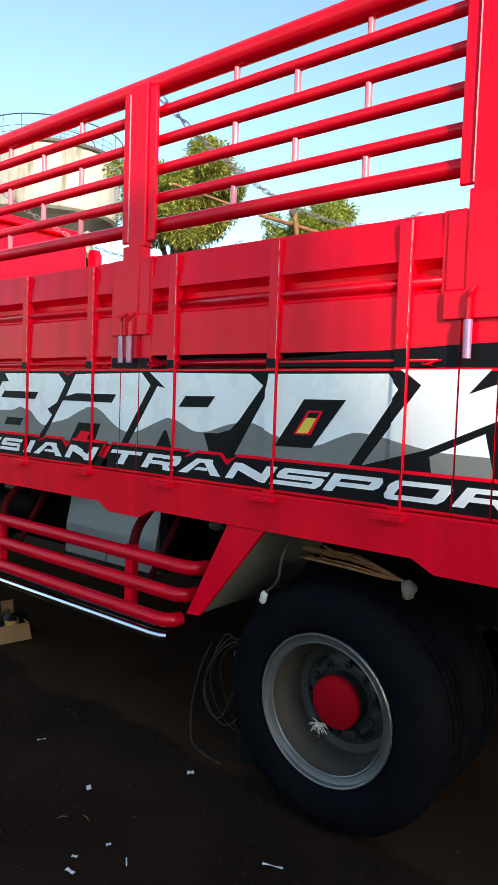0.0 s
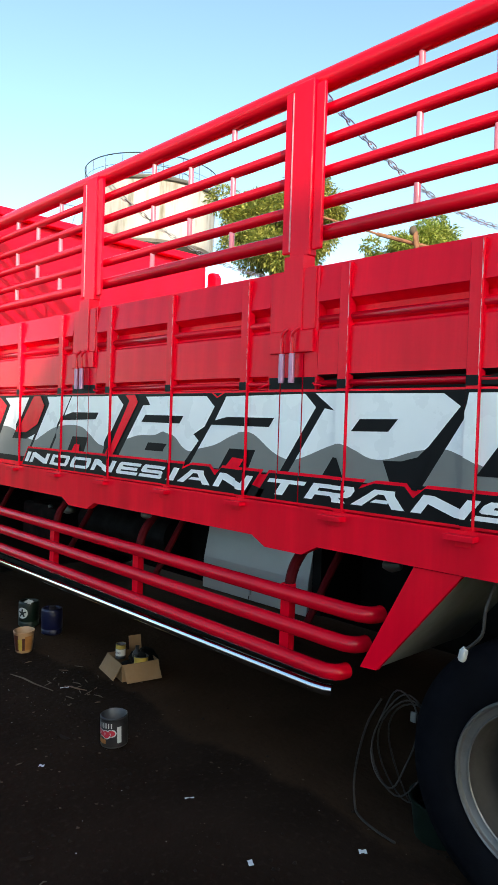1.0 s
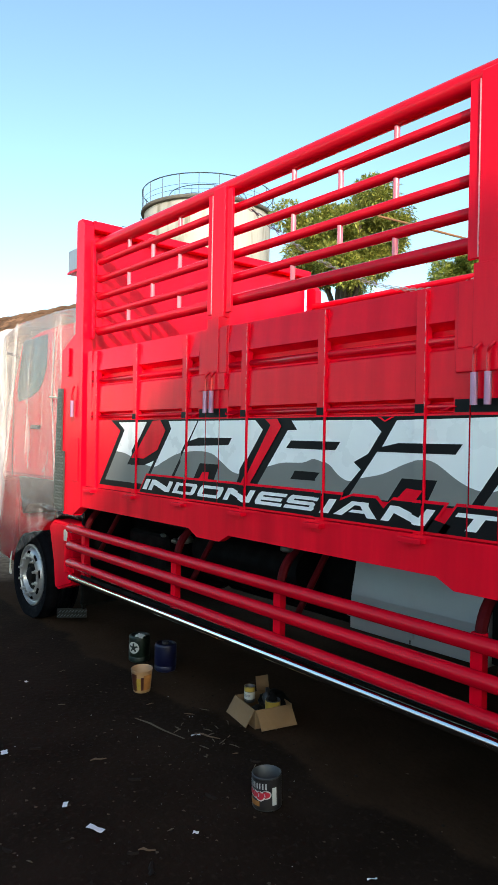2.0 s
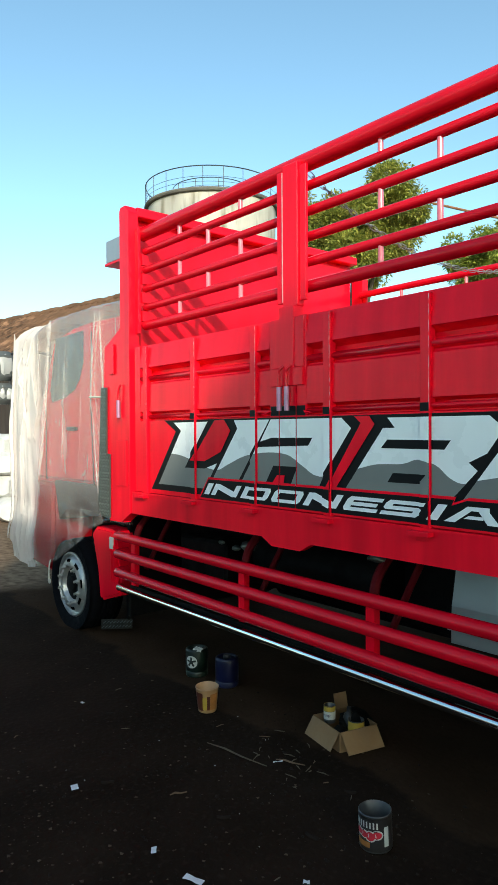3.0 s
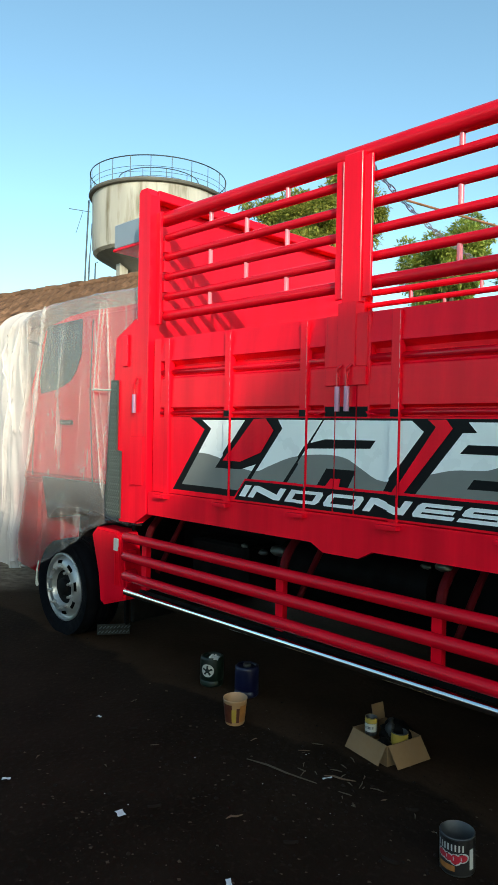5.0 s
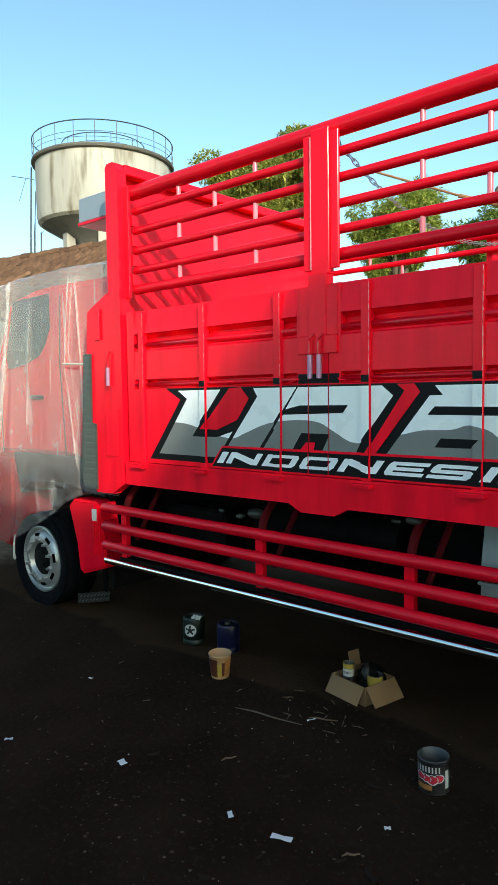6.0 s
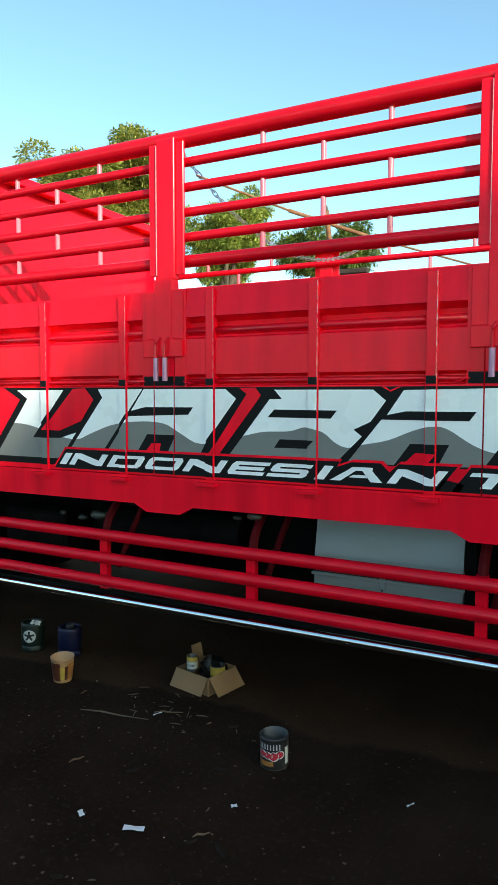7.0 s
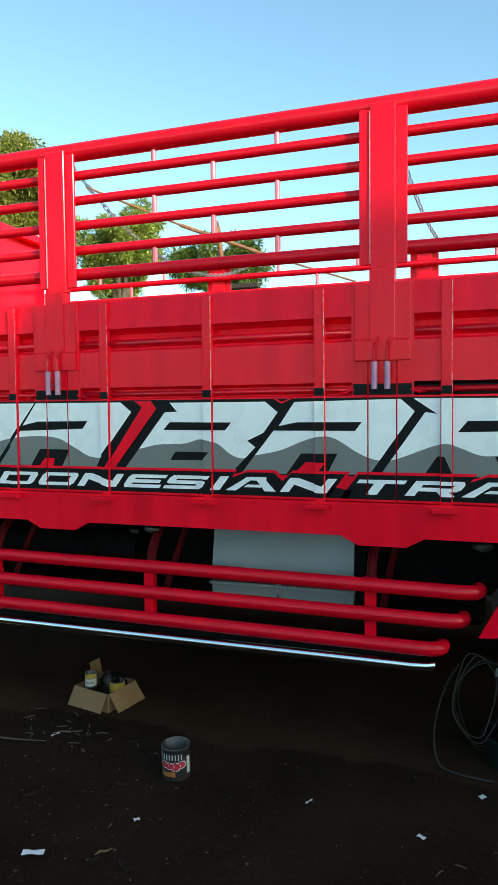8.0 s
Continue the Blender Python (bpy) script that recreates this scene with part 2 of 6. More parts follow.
def sheet_material():
    """Clear polythene: a thin veil that lets most light straight through, with sharp clouded creases running down it."""
    m, nt, bsdf = nodes_of("clear_plastic_sheet")
    n, link = nt.nodes, nt.links.new
    tc, mp = n.new("ShaderNodeTexCoord"), n.new("ShaderNodeMapping")
    mp.inputs["Scale"].default_value = (1, 1, 0.12)
    link(tc.outputs["Object"], mp.inputs["Vector"])

    def tex(s, detail, vector, warp=0.0):
        t = n.new("ShaderNodeTexNoise")
        t.inputs["Scale"].default_value, t.inputs["Detail"].default_value, t.inputs["Distortion"].default_value = s, detail, warp
        link(vector, t.inputs["Vector"])
        return t.outputs["Fac"]

    def rng(v, lo, hi, a=0.0, b=1.0):
        r = n.new("ShaderNodeMapRange")
        for k, x in (("From Min", lo), ("From Max", hi), ("To Min", a), ("To Max", b)):
            r.inputs[k].default_value = x
        link(v, r.inputs["Value"])
        return r.outputs[0]

    def add(a, b):
        x = n.new("ShaderNodeMath")
        x.operation, x.use_clamp = "ADD", True
        link(a, x.inputs[0])
        link(b, x.inputs[1])
        return x.outputs[0]

    folds, crumple = tex(9.0, 3.0, mp.outputs[0], 0.6), tex(13.0, 5.0, tc.outputs["Object"])
    wide = tex(2.6, 2.0, mp.outputs[0])
    sep = n.new("ShaderNodeSeparateXYZ")
    link(tc.outputs["Object"], sep.inputs[0])
    # the sheet hangs bunched round the front corner, so it is cloudier there
    veil = add(rng(wide, 0.35, 0.7, 0.19, 0.27), rng(folds, 0.60, 0.72, 0.0, 0.16))
    veil = add(veil, rng(crumple, 0.58, 0.78, 0.0, 0.07))
    veil = add(veil, rng(sep.outputs["X"], -3.12, -3.30, 0.0, 0.34))
    veil = add(veil, rng(sep.outputs["Z"], 1.28, 1.08, 0.0, -0.13))  # clearer below the door, which puts part of the shade there into the veil
    b1, b2 = n.new("ShaderNodeBump"), n.new("ShaderNodeBump")
    b1.inputs["Strength"].default_value, b1.inputs["Distance"].default_value = 0.5, 0.03
    b2.inputs["Strength"].default_value, b2.inputs["Distance"].default_value = 0.30, 0.015
    link(folds, b1.inputs["Height"])
    link(crumple, b2.inputs["Height"])
    link(b1.outputs[0], b2.inputs["Normal"])
    bsdf.inputs["Base Color"].default_value = (0.95, 0.87, 0.82, 1)
    bsdf.inputs["Roughness"].default_value = 0.5
    bsdf.inputs["Specular IOR Level"].default_value = 0.0
    clear, mix = n.new("ShaderNodeBsdfTransparent"), n.new("ShaderNodeMixShader")
    clear.inputs[0].default_value = (0.98, 0.98, 0.97, 1)
    link(veil, mix.inputs[0])
    link(clear.outputs[0], mix.inputs[1])
    link(bsdf.outputs[0], mix.inputs[2])
    fres, gloss, film = n.new("ShaderNodeFresnel"), n.new("ShaderNodeBsdfGlossy"), n.new("ShaderNodeMixShader")
    fres.inputs["IOR"].default_value = 1.42
    gloss.inputs["Roughness"].default_value = 0.16
    for node in (fres, gloss):
        link(b2.outputs[0], node.inputs["Normal"])
    link(rng(fres.outputs[0], 0.0, 1.0, 0.0, 0.55), film.inputs[0])
    link(mix.outputs[0], film.inputs[1])
    link(gloss.outputs[0], film.inputs[2])
    link(film.outputs[0], n["Material Output"].inputs[0])
    return m


def leaf_material(name, a, b):
    m, nt, bsdf = nodes_of(name)
    n, link = nt.nodes, nt.links.new
    geo, mix = n.new("ShaderNodeNewGeometry"), n.new("ShaderNodeMix")
    mix.data_type = "RGBA"
    link(geo.outputs["Random Per Island"], mix.inputs[0])
    mix.inputs[6].default_value, mix.inputs[7].default_value = (*a, 1), (*b, 1)
    link(mix.outputs[2], bsdf.inputs["Base Color"])
    bsdf.inputs["Roughness"].default_value = 0.5
    glow, add = n.new("ShaderNodeBsdfTranslucent"), n.new("ShaderNodeMixShader")
    link(mix.outputs[2], glow.inputs[0])
    add.inputs[0].default_value = 0.35
    link(bsdf.outputs[0], add.inputs[1])
    link(glow.outputs[0], add.inputs[2])
    link(add.outputs[0], n["Material Output"].inputs[0])
    return m


M["ground"] = ground_material()
M["sheet"] = sheet_material()
M["leaf"] = leaf_material("mango_leaves", (0.09, 0.14, 0.02), (0.52, 0.50, 0.11))
M["leaf_dark"] = leaf_material("dark_leaves", (0.05, 0.09, 0.015), (0.26, 0.34, 0.06))
M["leaf_light"] = leaf_material("light_leaves", (0.11, 0.19, 0.025), (0.50, 0.53, 0.11))


# ---- mesh helpers ----
def link_mesh(name, bm, material, smooth=False):
    me = bpy.data.meshes.new(name)
    bm.normal_update()
    bm.to_mesh(me)
    bm.free()
    for one in material if isinstance(material, (list, tuple)) else [material]:
        me.materials.append(one)
    if smooth:
        me.shade_smooth()
        me.set_sharp_from_angle(angle=radians(38))
    return new(name, me)


def part(name, bm, material, parent, label="", smooth=False):
    ob = link_mesh(name, bm, material, smooth)
    ob.parent = parent
    return tagged(ob, label)


def again(ob, m, parent=None):
    """One more object on the same mesh, at the pose m under the parent."""
    o = ob.copy()
    scene.collection.objects.link(o)
    o.parent = parent or ob.parent
    o.matrix_basis = m
    return o


def thing(name, m, label, category, group="", kind=""):
    ob = new(name)
    ob.matrix_world = m
    ob.empty_display_size = 0.1
    return tagged(ob, label, category, group, kind)


def box(bm, x0, x1, y0, y1, z0, z1, bevel=0.0, mat=0):
    made = bmesh.ops.create_cube(bm, size=1.0, matrix=Matrix.Translation(((x0 + x1) / 2, (y0 + y1) / 2, (z0 + z1) / 2))
                                 @ Matrix.Diagonal((abs(x1 - x0), abs(y1 - y0), abs(z1 - z0), 1)))
    faces = list({f for v in made["verts"] for f in v.link_faces})
    for f in faces:
        f.material_index = mat
    if bevel:
        edges = list({e for f in faces for e in f.edges})
        done = bmesh.ops.bevel(bm, geom=edges, offset=bevel, segments=1, affect="EDGES")
        for f in done["faces"]:
            f.material_index = mat
    return bm


def boxes(*rows, bevel=0.0):
    bm = bmesh.new()
    for row in rows:
        box(bm, *row, bevel=bevel)
    return bm


def tube(bm, points, r, sides=12, closed=False, mat=0):
    """A round bar along a line of points, with closed ends."""
    pts = [Vector(p) for p in points]
    rings = []
    up = Vector((0, 0, 1))
    for i, p in enumerate(pts):
        a = pts[i - 1] if i or closed else p
        b = pts[(i + 1) % len(pts)] if i + 1 < len(pts) or closed else p
        d = (b - a).normalized()
        side = d.cross(up)
        side = side.normalized() if side.length > 0.05 else d.cross(Vector((0, 1, 0))).normalized()
        top = side.cross(d)
        rr = r[i] if isinstance(r, (list, tuple)) else r
        rings.append([bm.verts.new(p + (side * math.cos(t) + top * math.sin(t)) * rr)
                      for t in (2 * math.pi * k / sides for k in range(sides))])
    for i in range(len(rings) if closed else len(rings) - 1):
        a, b = rings[i], rings[(i + 1) % len(rings)]
        for k in range(sides):
            bm.faces.new((a[k], a[(k + 1) % sides], b[(k + 1) % sides], b[k])).material_index = mat
    if not closed:
        bm.faces.new(rings[0][::-1]).material_index = mat
        bm.faces.new(rings[-1]).material_index = mat
    return bm


def tubes(lines, r, sides=12):
    bm = bmesh.new()
    for line in lines:
        tube(bm, line, r, sides)
    return bm


def lathe(bm, profile, segments=48, axis="y", mat=0):
    """Turns rows of (radius, height along the axis) into a round solid."""
    rings = []
    for r, h in profile:
        ring = []
        for k in range(segments):
            t = 2 * math.pi * k / segments
            c, s = r * math.cos(t), r * math.sin(t)
            ring.append(bm.verts.new((c, h, s) if axis == "y" else (c, s, h)))
        rings.append(ring)
    for a, b in zip(rings, rings[1:]):
        for k in range(segments):
            bm.faces.new((a[k], a[(k + 1) % segments], b[(k + 1) % segments], b[k])).material_index = mat
    bmesh.ops.recalc_face_normals(bm, faces=bm.faces[:])
    return bm


def cap(bm, r, h, segments=48, axis="y", mat=0):
    vs = []
    for k in range(segments):
        t = 2 * math.pi * k / segments
        c, s = r * math.cos(t), r * math.sin(t)
        vs.append(bm.verts.new((c, h, s) if axis == "y" else (c, s, h)))
    bm.faces.new(vs).material_index = mat
    return bm


def prism(bm, outline, y0, y1, mat=0):
    """A flat outline of (x, z), thickened from y0 to y1."""
    a = [bm.verts.new((x, y0, z)) for x, z in outline]
    b = [bm.verts.new((x, y1, z)) for x, z in outline]
    bm.faces.new(a).material_index = mat
    bm.faces.new(b[::-1]).material_index = mat
    for i in range(len(a)):
        j = (i + 1) % len(a)
        bm.faces.new((a[j], a[i], b[i], b[j])).material_index = mat
    bmesh.ops.recalc_face_normals(bm, faces=bm.faces[:])
    return bm


def arc_points(points, steps=6):
    """A smooth line through the given points."""
    p = [Vector(q) for q in points]
    out = []
    for i in range(len(p) - 1):
        a, b, c, d = p[max(i - 1, 0)], p[i], p[i + 1], p[min(i + 2, len(p) - 1)]
        for k in range(steps):
            t = k / steps
            out.append(0.5 * ((2 * b) + (c - a) * t + (2 * a - 5 * b + 4 * c - d) * t * t + (3 * b - a - 3 * c + d) * t ** 3))
    return out + [p[-1]]


# ---- ground ----
def build_ground():
    bm = bmesh.new()
    xs = [-900, -300, -90, -30, -14] + [-9 + 0.25 * i for i in range(65)] + [9, 14, 30, 90, 300, 900]
    ys = [-900, -300, -90, -30, -10] + [-4 + 0.2 * i for i in range(46)] + [7, 14, 30, 90, 300, 900]
    grid = []
    for y in ys:
        row = []
        for x in xs:
            near = abs(x) < 9 and -4.2 < y < 5.2
            z = 0.012 * (noise.noise(Vector((x * 1.3, y * 1.3, 0))) - 0.2) if near else -0.003
            row.append(bm.verts.new((x, y, z)))
        grid.append(row)
    for r0, r1 in zip(grid, grid[1:]):
        for i in range(len(xs) - 1):
            bm.faces.new((r0[i], r0[i + 1], r1[i + 1], r1[i]))
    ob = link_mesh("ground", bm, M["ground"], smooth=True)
    tagged(ob, "dark trodden soil yard, strewn with grit and scraps", "ground", kind="structure")


build_ground()


# ---- the truck ----
TILT = 0.0065  # the yard falls gently towards the cab
truck = thing("cargo_truck", pose(0, 0, 0, 0, -math.degrees(TILT), 0),
              "red high-sided cargo truck with painted lettering and a wrapped cab", "truck")
POSTS = (-1.49, 0.131, 1.800, 3.418, 5.07)
RIBS = (-1.252, -0.700, -0.133, 0.414, 0.972, 1.519, 2.074, 2.618, 3.156, 3.72, 4.25, 4.80)
RIB_HALF, RIB_OUT = 0.025, 0.014
TOP, SILL = 2.245, 1.275
WIDTH = 2.40
RAIL_Z = (3.028, 2.908, 2.781, 2.653, 2.525, 2.402)
RAIL_R = (0.046, 0.0235, 0.0235, 0.0235, 0.0235, 0.031)
CAB = Matrix.Translation((-0.080, 0.0875, -0.059)) @ Matrix.Scale(1.035, 4)  # where the cab stands before the body
FAR = Matrix.Translation((0, WIDTH, -0.13)) @ Matrix.Diagonal((1, -1, 1, 1))
PROFILE = ((0.012, 2.245), (-0.004, 2.100), (0.046, 2.074), (0.048, 2.052), (0.010, 2.044), (-0.004, 2.030), (0.006, 2.014), (0.022, 2.006),
           (0.020, 1.998), (0.004, 1.988), (0.000, 1.808), (0.044, 1.795), (0.044, 1.789), (0.008, 1.785), (-0.006, 1.774), (0.006, 1.763),
           (0.024, 1.759), (0.024, 1.754), (0.000, 1.748), (0.000, SILL))


def side_panel(a, b, black_recess):
    """A drop side between two posts: a pressed upper part and a flat lower part, with flat ends beside the posts."""
    bm = bmesh.new()
    back = 0.075
    for x0, x1, shape in ((a, a + 0.07, None), (a + 0.07, b - 0.07, PROFILE), (b - 0.07, b, None)):
        rows = shape or ((0.0, TOP), (0.0, SILL))
        front = [[bm.verts.new((x, y, z)) for y, z in rows] for x in (x0, x1)]
        for i in range(len(rows) - 1):
            f = bm.faces.new((front[0][i], front[0][i + 1], front[1][i + 1], front[1][i]))
            z = (rows[i][1] + rows[i + 1][1]) / 2
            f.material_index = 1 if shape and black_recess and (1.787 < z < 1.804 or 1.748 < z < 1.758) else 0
            if shape and (2.014 < z < 2.044 or 1.763 < z < 1.785):
                f.material_index, f.smooth = 2, True
        rear = [[bm.verts.new((x, back, z)) for z in (TOP, SILL)] for x in (x0, x1)]
        bm.faces.new((rear[0][0], rear[1][0], rear[1][1], rear[0][1]))
        bm.faces.new((front[0][0], front[1][0], rear[1][0], rear[0][0]))
        bm.faces.new((front[0][-1], rear[0][1], rear[1][1], front[1][-1]))
        for s in (0, 1):
            bm.faces.new([*front[s], rear[s][1], rear[s][0]])
    bmesh.ops.recalc_face_normals(bm, faces=bm.faces[:])
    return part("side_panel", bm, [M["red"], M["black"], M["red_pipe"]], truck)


def build_sides():
    # pressed panels, with their stiffening ribs and hinge tabs
    rib_bm = boxes((-RIB_HALF, RIB_HALF, -RIB_OUT, 0.03, SILL - 0.01, TOP - 0.01), bevel=0.004)
    tab_bm = boxes((-0.055, 0.055, -0.062, -0.020, -0.010, 0.010), (-0.030, 0.030, -0.024, -0.020, -0.034, -0.012), bevel=0.0015)
    rib = tab = None
    for i, (p, q) in enumerate(zip(POSTS, POSTS[1:])):
        a, b = p + (0.066 if i else 0.09), q - 0.066
        panel = side_panel(a, b, i >= 2)
        far = again(panel, FAR)
        for x in RIBS:
            if a < x < b:
                if rib is None:
                    rib = part("rib", rib_bm, M["red"], panel)
                    rib.matrix_basis = pose(x, 0, 0)
                    tab = part("hinge_tab", tab_bm, M["red"], panel)
                    tab.matrix_basis = pose(x - 0.005, 0, 1.250)
                else:
                    again(rib, pose(x, 0, 0), panel)
                    again(tab, pose(x - 0.005, 0, 1.250), panel)
                again(rib, pose(x, 0, 0), far)
                # thin pale line of uneven width down the rib's right edge
                seam, prev = bmesh.new(), None
                for k in range(49):
                    z = TOP - 0.014 - k * 0.0098
                    w = 0.0050 * max(0.10, noise.noise(Vector((x * 7, k * 0.45, 0))) + 0.40)
                    row = [seam.verts.new((RIB_HALF - 0.0050, -RIB_OUT - 0.0008, z)), seam.verts.new((RIB_HALF - 0.0050 + w, -RIB_OUT - 0.0014, z))]
                    if prev:
                        seam.faces.new((prev[0], row[0], row[1], prev[1]))
                    prev = row
                part("weld_seam", seam, M["pale_line"], panel, "thin pale line along the rib edge").matrix_basis = pose(x, 0, 0)
    # welded gusset twigs where the lower ridge stops short of the posts
    gus = None
    for p in POSTS[1:4]:
        for side in (-1, 1):
            for dx, dz, turn, size in ((0.15, -0.004, 14, 0.8), (0.172, -0.010, -10, 0.5)):
                m = pose(p + side * dx, -0.012, 1.770 + dz, 0, side * turn, 0) @ Matrix.Diagonal((size, 1, size, 1))
                if gus is None:
                    bm = bmesh.new()
                    tube(bm, [(-0.036, 0.006, 0.002), (-0.012, -0.003, -0.003), (0.014, 0.0, 0.003), (0.038, 0.008, 0.0)], [0.0035, 0.006, 0.005, 0.003], 7)
                    gus = part("gusset", bm, M["red"], truck, smooth=True)
                    gus.matrix_basis = m
                else:
                    again(gus, m)

    # posts: lower strip, flat plate, upper post between two channel guards, and the drop-side locks
    body = bmesh.new()
    box(body, -0.060, 0.060, 0.0, 0.058, SILL, 1.905)
    box(body, -0.055, 0.055, 0.018, 0.066, 2.302, 3.022, bevel=0.004)
    box(body, -0.055, 0.055, -0.012, 0.060, 1.985, 2.300, bevel=0.003)
    guard_bm = bmesh.new()
    box(guard_bm, -0.024, 0.024, 0.024, 0.042, 2.326, 3.000, bevel=0.003)
    plate_bm = boxes((-0.122, 0.122, -0.006, 0.060, 1.992, TOP - 0.004), (-0.122, 0.122, -0.016, 0.060, 1.900, 1.990), bevel=0.003)
    rod_bm = bmesh.new()
    tube(rod_bm, arc_points([(0.012, -0.014, 2.00), (0.006, -0.030, 1.985), (0, -0.032, 1.96), (0, -0.032, 1.80)], 4), 0.0075, 8)
    sleeve_bm = bmesh.new()
    tube(sleeve_bm, [(0, -0.032, 1.895), (0, -0.032, 1.776)], 0.0135, 12)
    first = None
    for p in POSTS[1:]:
        if first is None:
            post = part("post", body, M["red"], truck)
            post.matrix_basis = pose(p, 0, 0)
            guard = part("guard", guard_bm, M["red"], post)
            guard.matrix_basis = pose(-0.081, 0, 0)
            line = part("weld_seam", boxes((-0.0018, 0.0012, 0.0158, 0.026, 2.33, 2.99)), M["pale_line"], post, "pale line beside the guard")
            line.matrix_basis = pose(-0.056, 0, 0)
            right = again(guard, pose(0.080, 0.006, 0))
            plate = part("plate", plate_bm, M["red"], post)
            rod = part("lock_rod", rod_bm, M["red_pipe"], post)
            rod.matrix_basis = pose(-0.030, 0, 0)
            rod2 = again(rod, pose(0.026, 0, 0))
            sleeve = part("lock_sleeve", sleeve_bm, M["silver"], post, "bare pinkish metal lock sleeve", smooth=True)
            sleeve.matrix_basis = pose(-0.030, 0, 0)
            sleeve2 = again(sleeve, pose(0.026, 0, 0))
            first = (guard, right, plate, line, rod, sleeve, rod2, sleeve2)
            near = post
        else:
            near = again(post, pose(p, 0, 0))
            for o in first[:6] if p > 3 else first:
                again(o, o.matrix_basis.copy(), near)
        far = again(post, FAR @ pose(p, 0, 0))
        for o in first[:3]:
            again(o, o.matrix_basis.copy(), far)

    # rails and the short struts between them
    y = 0.088
    for side in (Matrix.Identity(4), FAR):
        for i, (p, q) in enumerate(zip(POSTS, POSTS[1:])):
            a, b = p + (0.0 if i else 0.088), q
            if side == FAR:
                continue
            for k in range(1, 6):
                bm = tubes([[(a, y, RAIL_Z[k]), (b, y, RAIL_Z[k])]], RAIL_R[k], 16)
                ob = part("rail", bm, M["red_pipe"], truck, smooth=True)
                again(ob, FAR)
            for f, gaps in ((0.318, (0, 2, 4)), (0.508, (1, 3)), (0.701, (0, 2, 4))):
                x = p + (q - p) * f
                for g in gaps:
                    bm = tubes([[(x, y, RAIL_Z[g] - RAIL_R[g] * 0.8), (x, y, RAIL_Z[g + 1] + RAIL_R[g + 1] * 0.8)]], 0.0135, 10)
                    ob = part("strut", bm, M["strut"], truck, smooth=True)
                    again(ob, FAR)
    bm = tubes([[(POSTS[0] + 0.06, y, RAIL_Z[0]), (POSTS[-1] + 0.05, y, RAIL_Z[0])]], RAIL_R[0], 24)
    part("top_rail", bm, M["red_pipe"], truck, smooth=True)
    bm = tubes([[(POSTS[0] + 0.06, WIDTH - y, RAIL_Z[0] - 0.145), (POSTS[-1] + 0.05, WIDTH - y, RAIL_Z[0] - 0.145)]], 0.028, 16)
    part("top_rail", bm, M["red_pipe"], truck, smooth=True)

    # lower skirt with a dropped lug under every post
    low, lug = 1.122, 1.080
    line = [(-1.415, SILL - 0.003), (-1.415, low)]
    for p in POSTS[1:]:
        line += [(p - 0.185, low), (p - 0.105, lug), (p + 0.105, lug), (p + 0.185, low)]
    line += [(5.20, low), (5.20, SILL - 0.003)]
    bm = bmesh.new()
    for (x0, z0), (x1, z1) in zip(line[1:-2], line[2:-1]):
        vs = [bm.verts.new((x, yy, z)) for yy in (-0.023, 0.02) for x, z in ((x0, z0), (x1, z1), (x1, SILL - 0.003), (x0, SILL - 0.003))]
        bm.faces.new(vs[:4])
        bm.faces.new(vs[7:3:-1])
        bm.faces.new((vs[0], vs[4], vs[5], vs[1]))
        bm.faces.new((vs[3], vs[2], vs[6], vs[7]))
    bmesh.ops.remove_doubles(bm, verts=bm.verts[:], dist=1e-5)
    bmesh.ops.recalc_face_normals(bm, faces=bm.faces[:])
    ob = part("skirt", bm, M["red"], truck)
    again(ob, FAR)
    seam = boxes((-1.41, 5.2, -0.026, -0.023, SILL - 0.014, SILL - 0.006))
    part("sill_seam", seam, M["red"], truck)


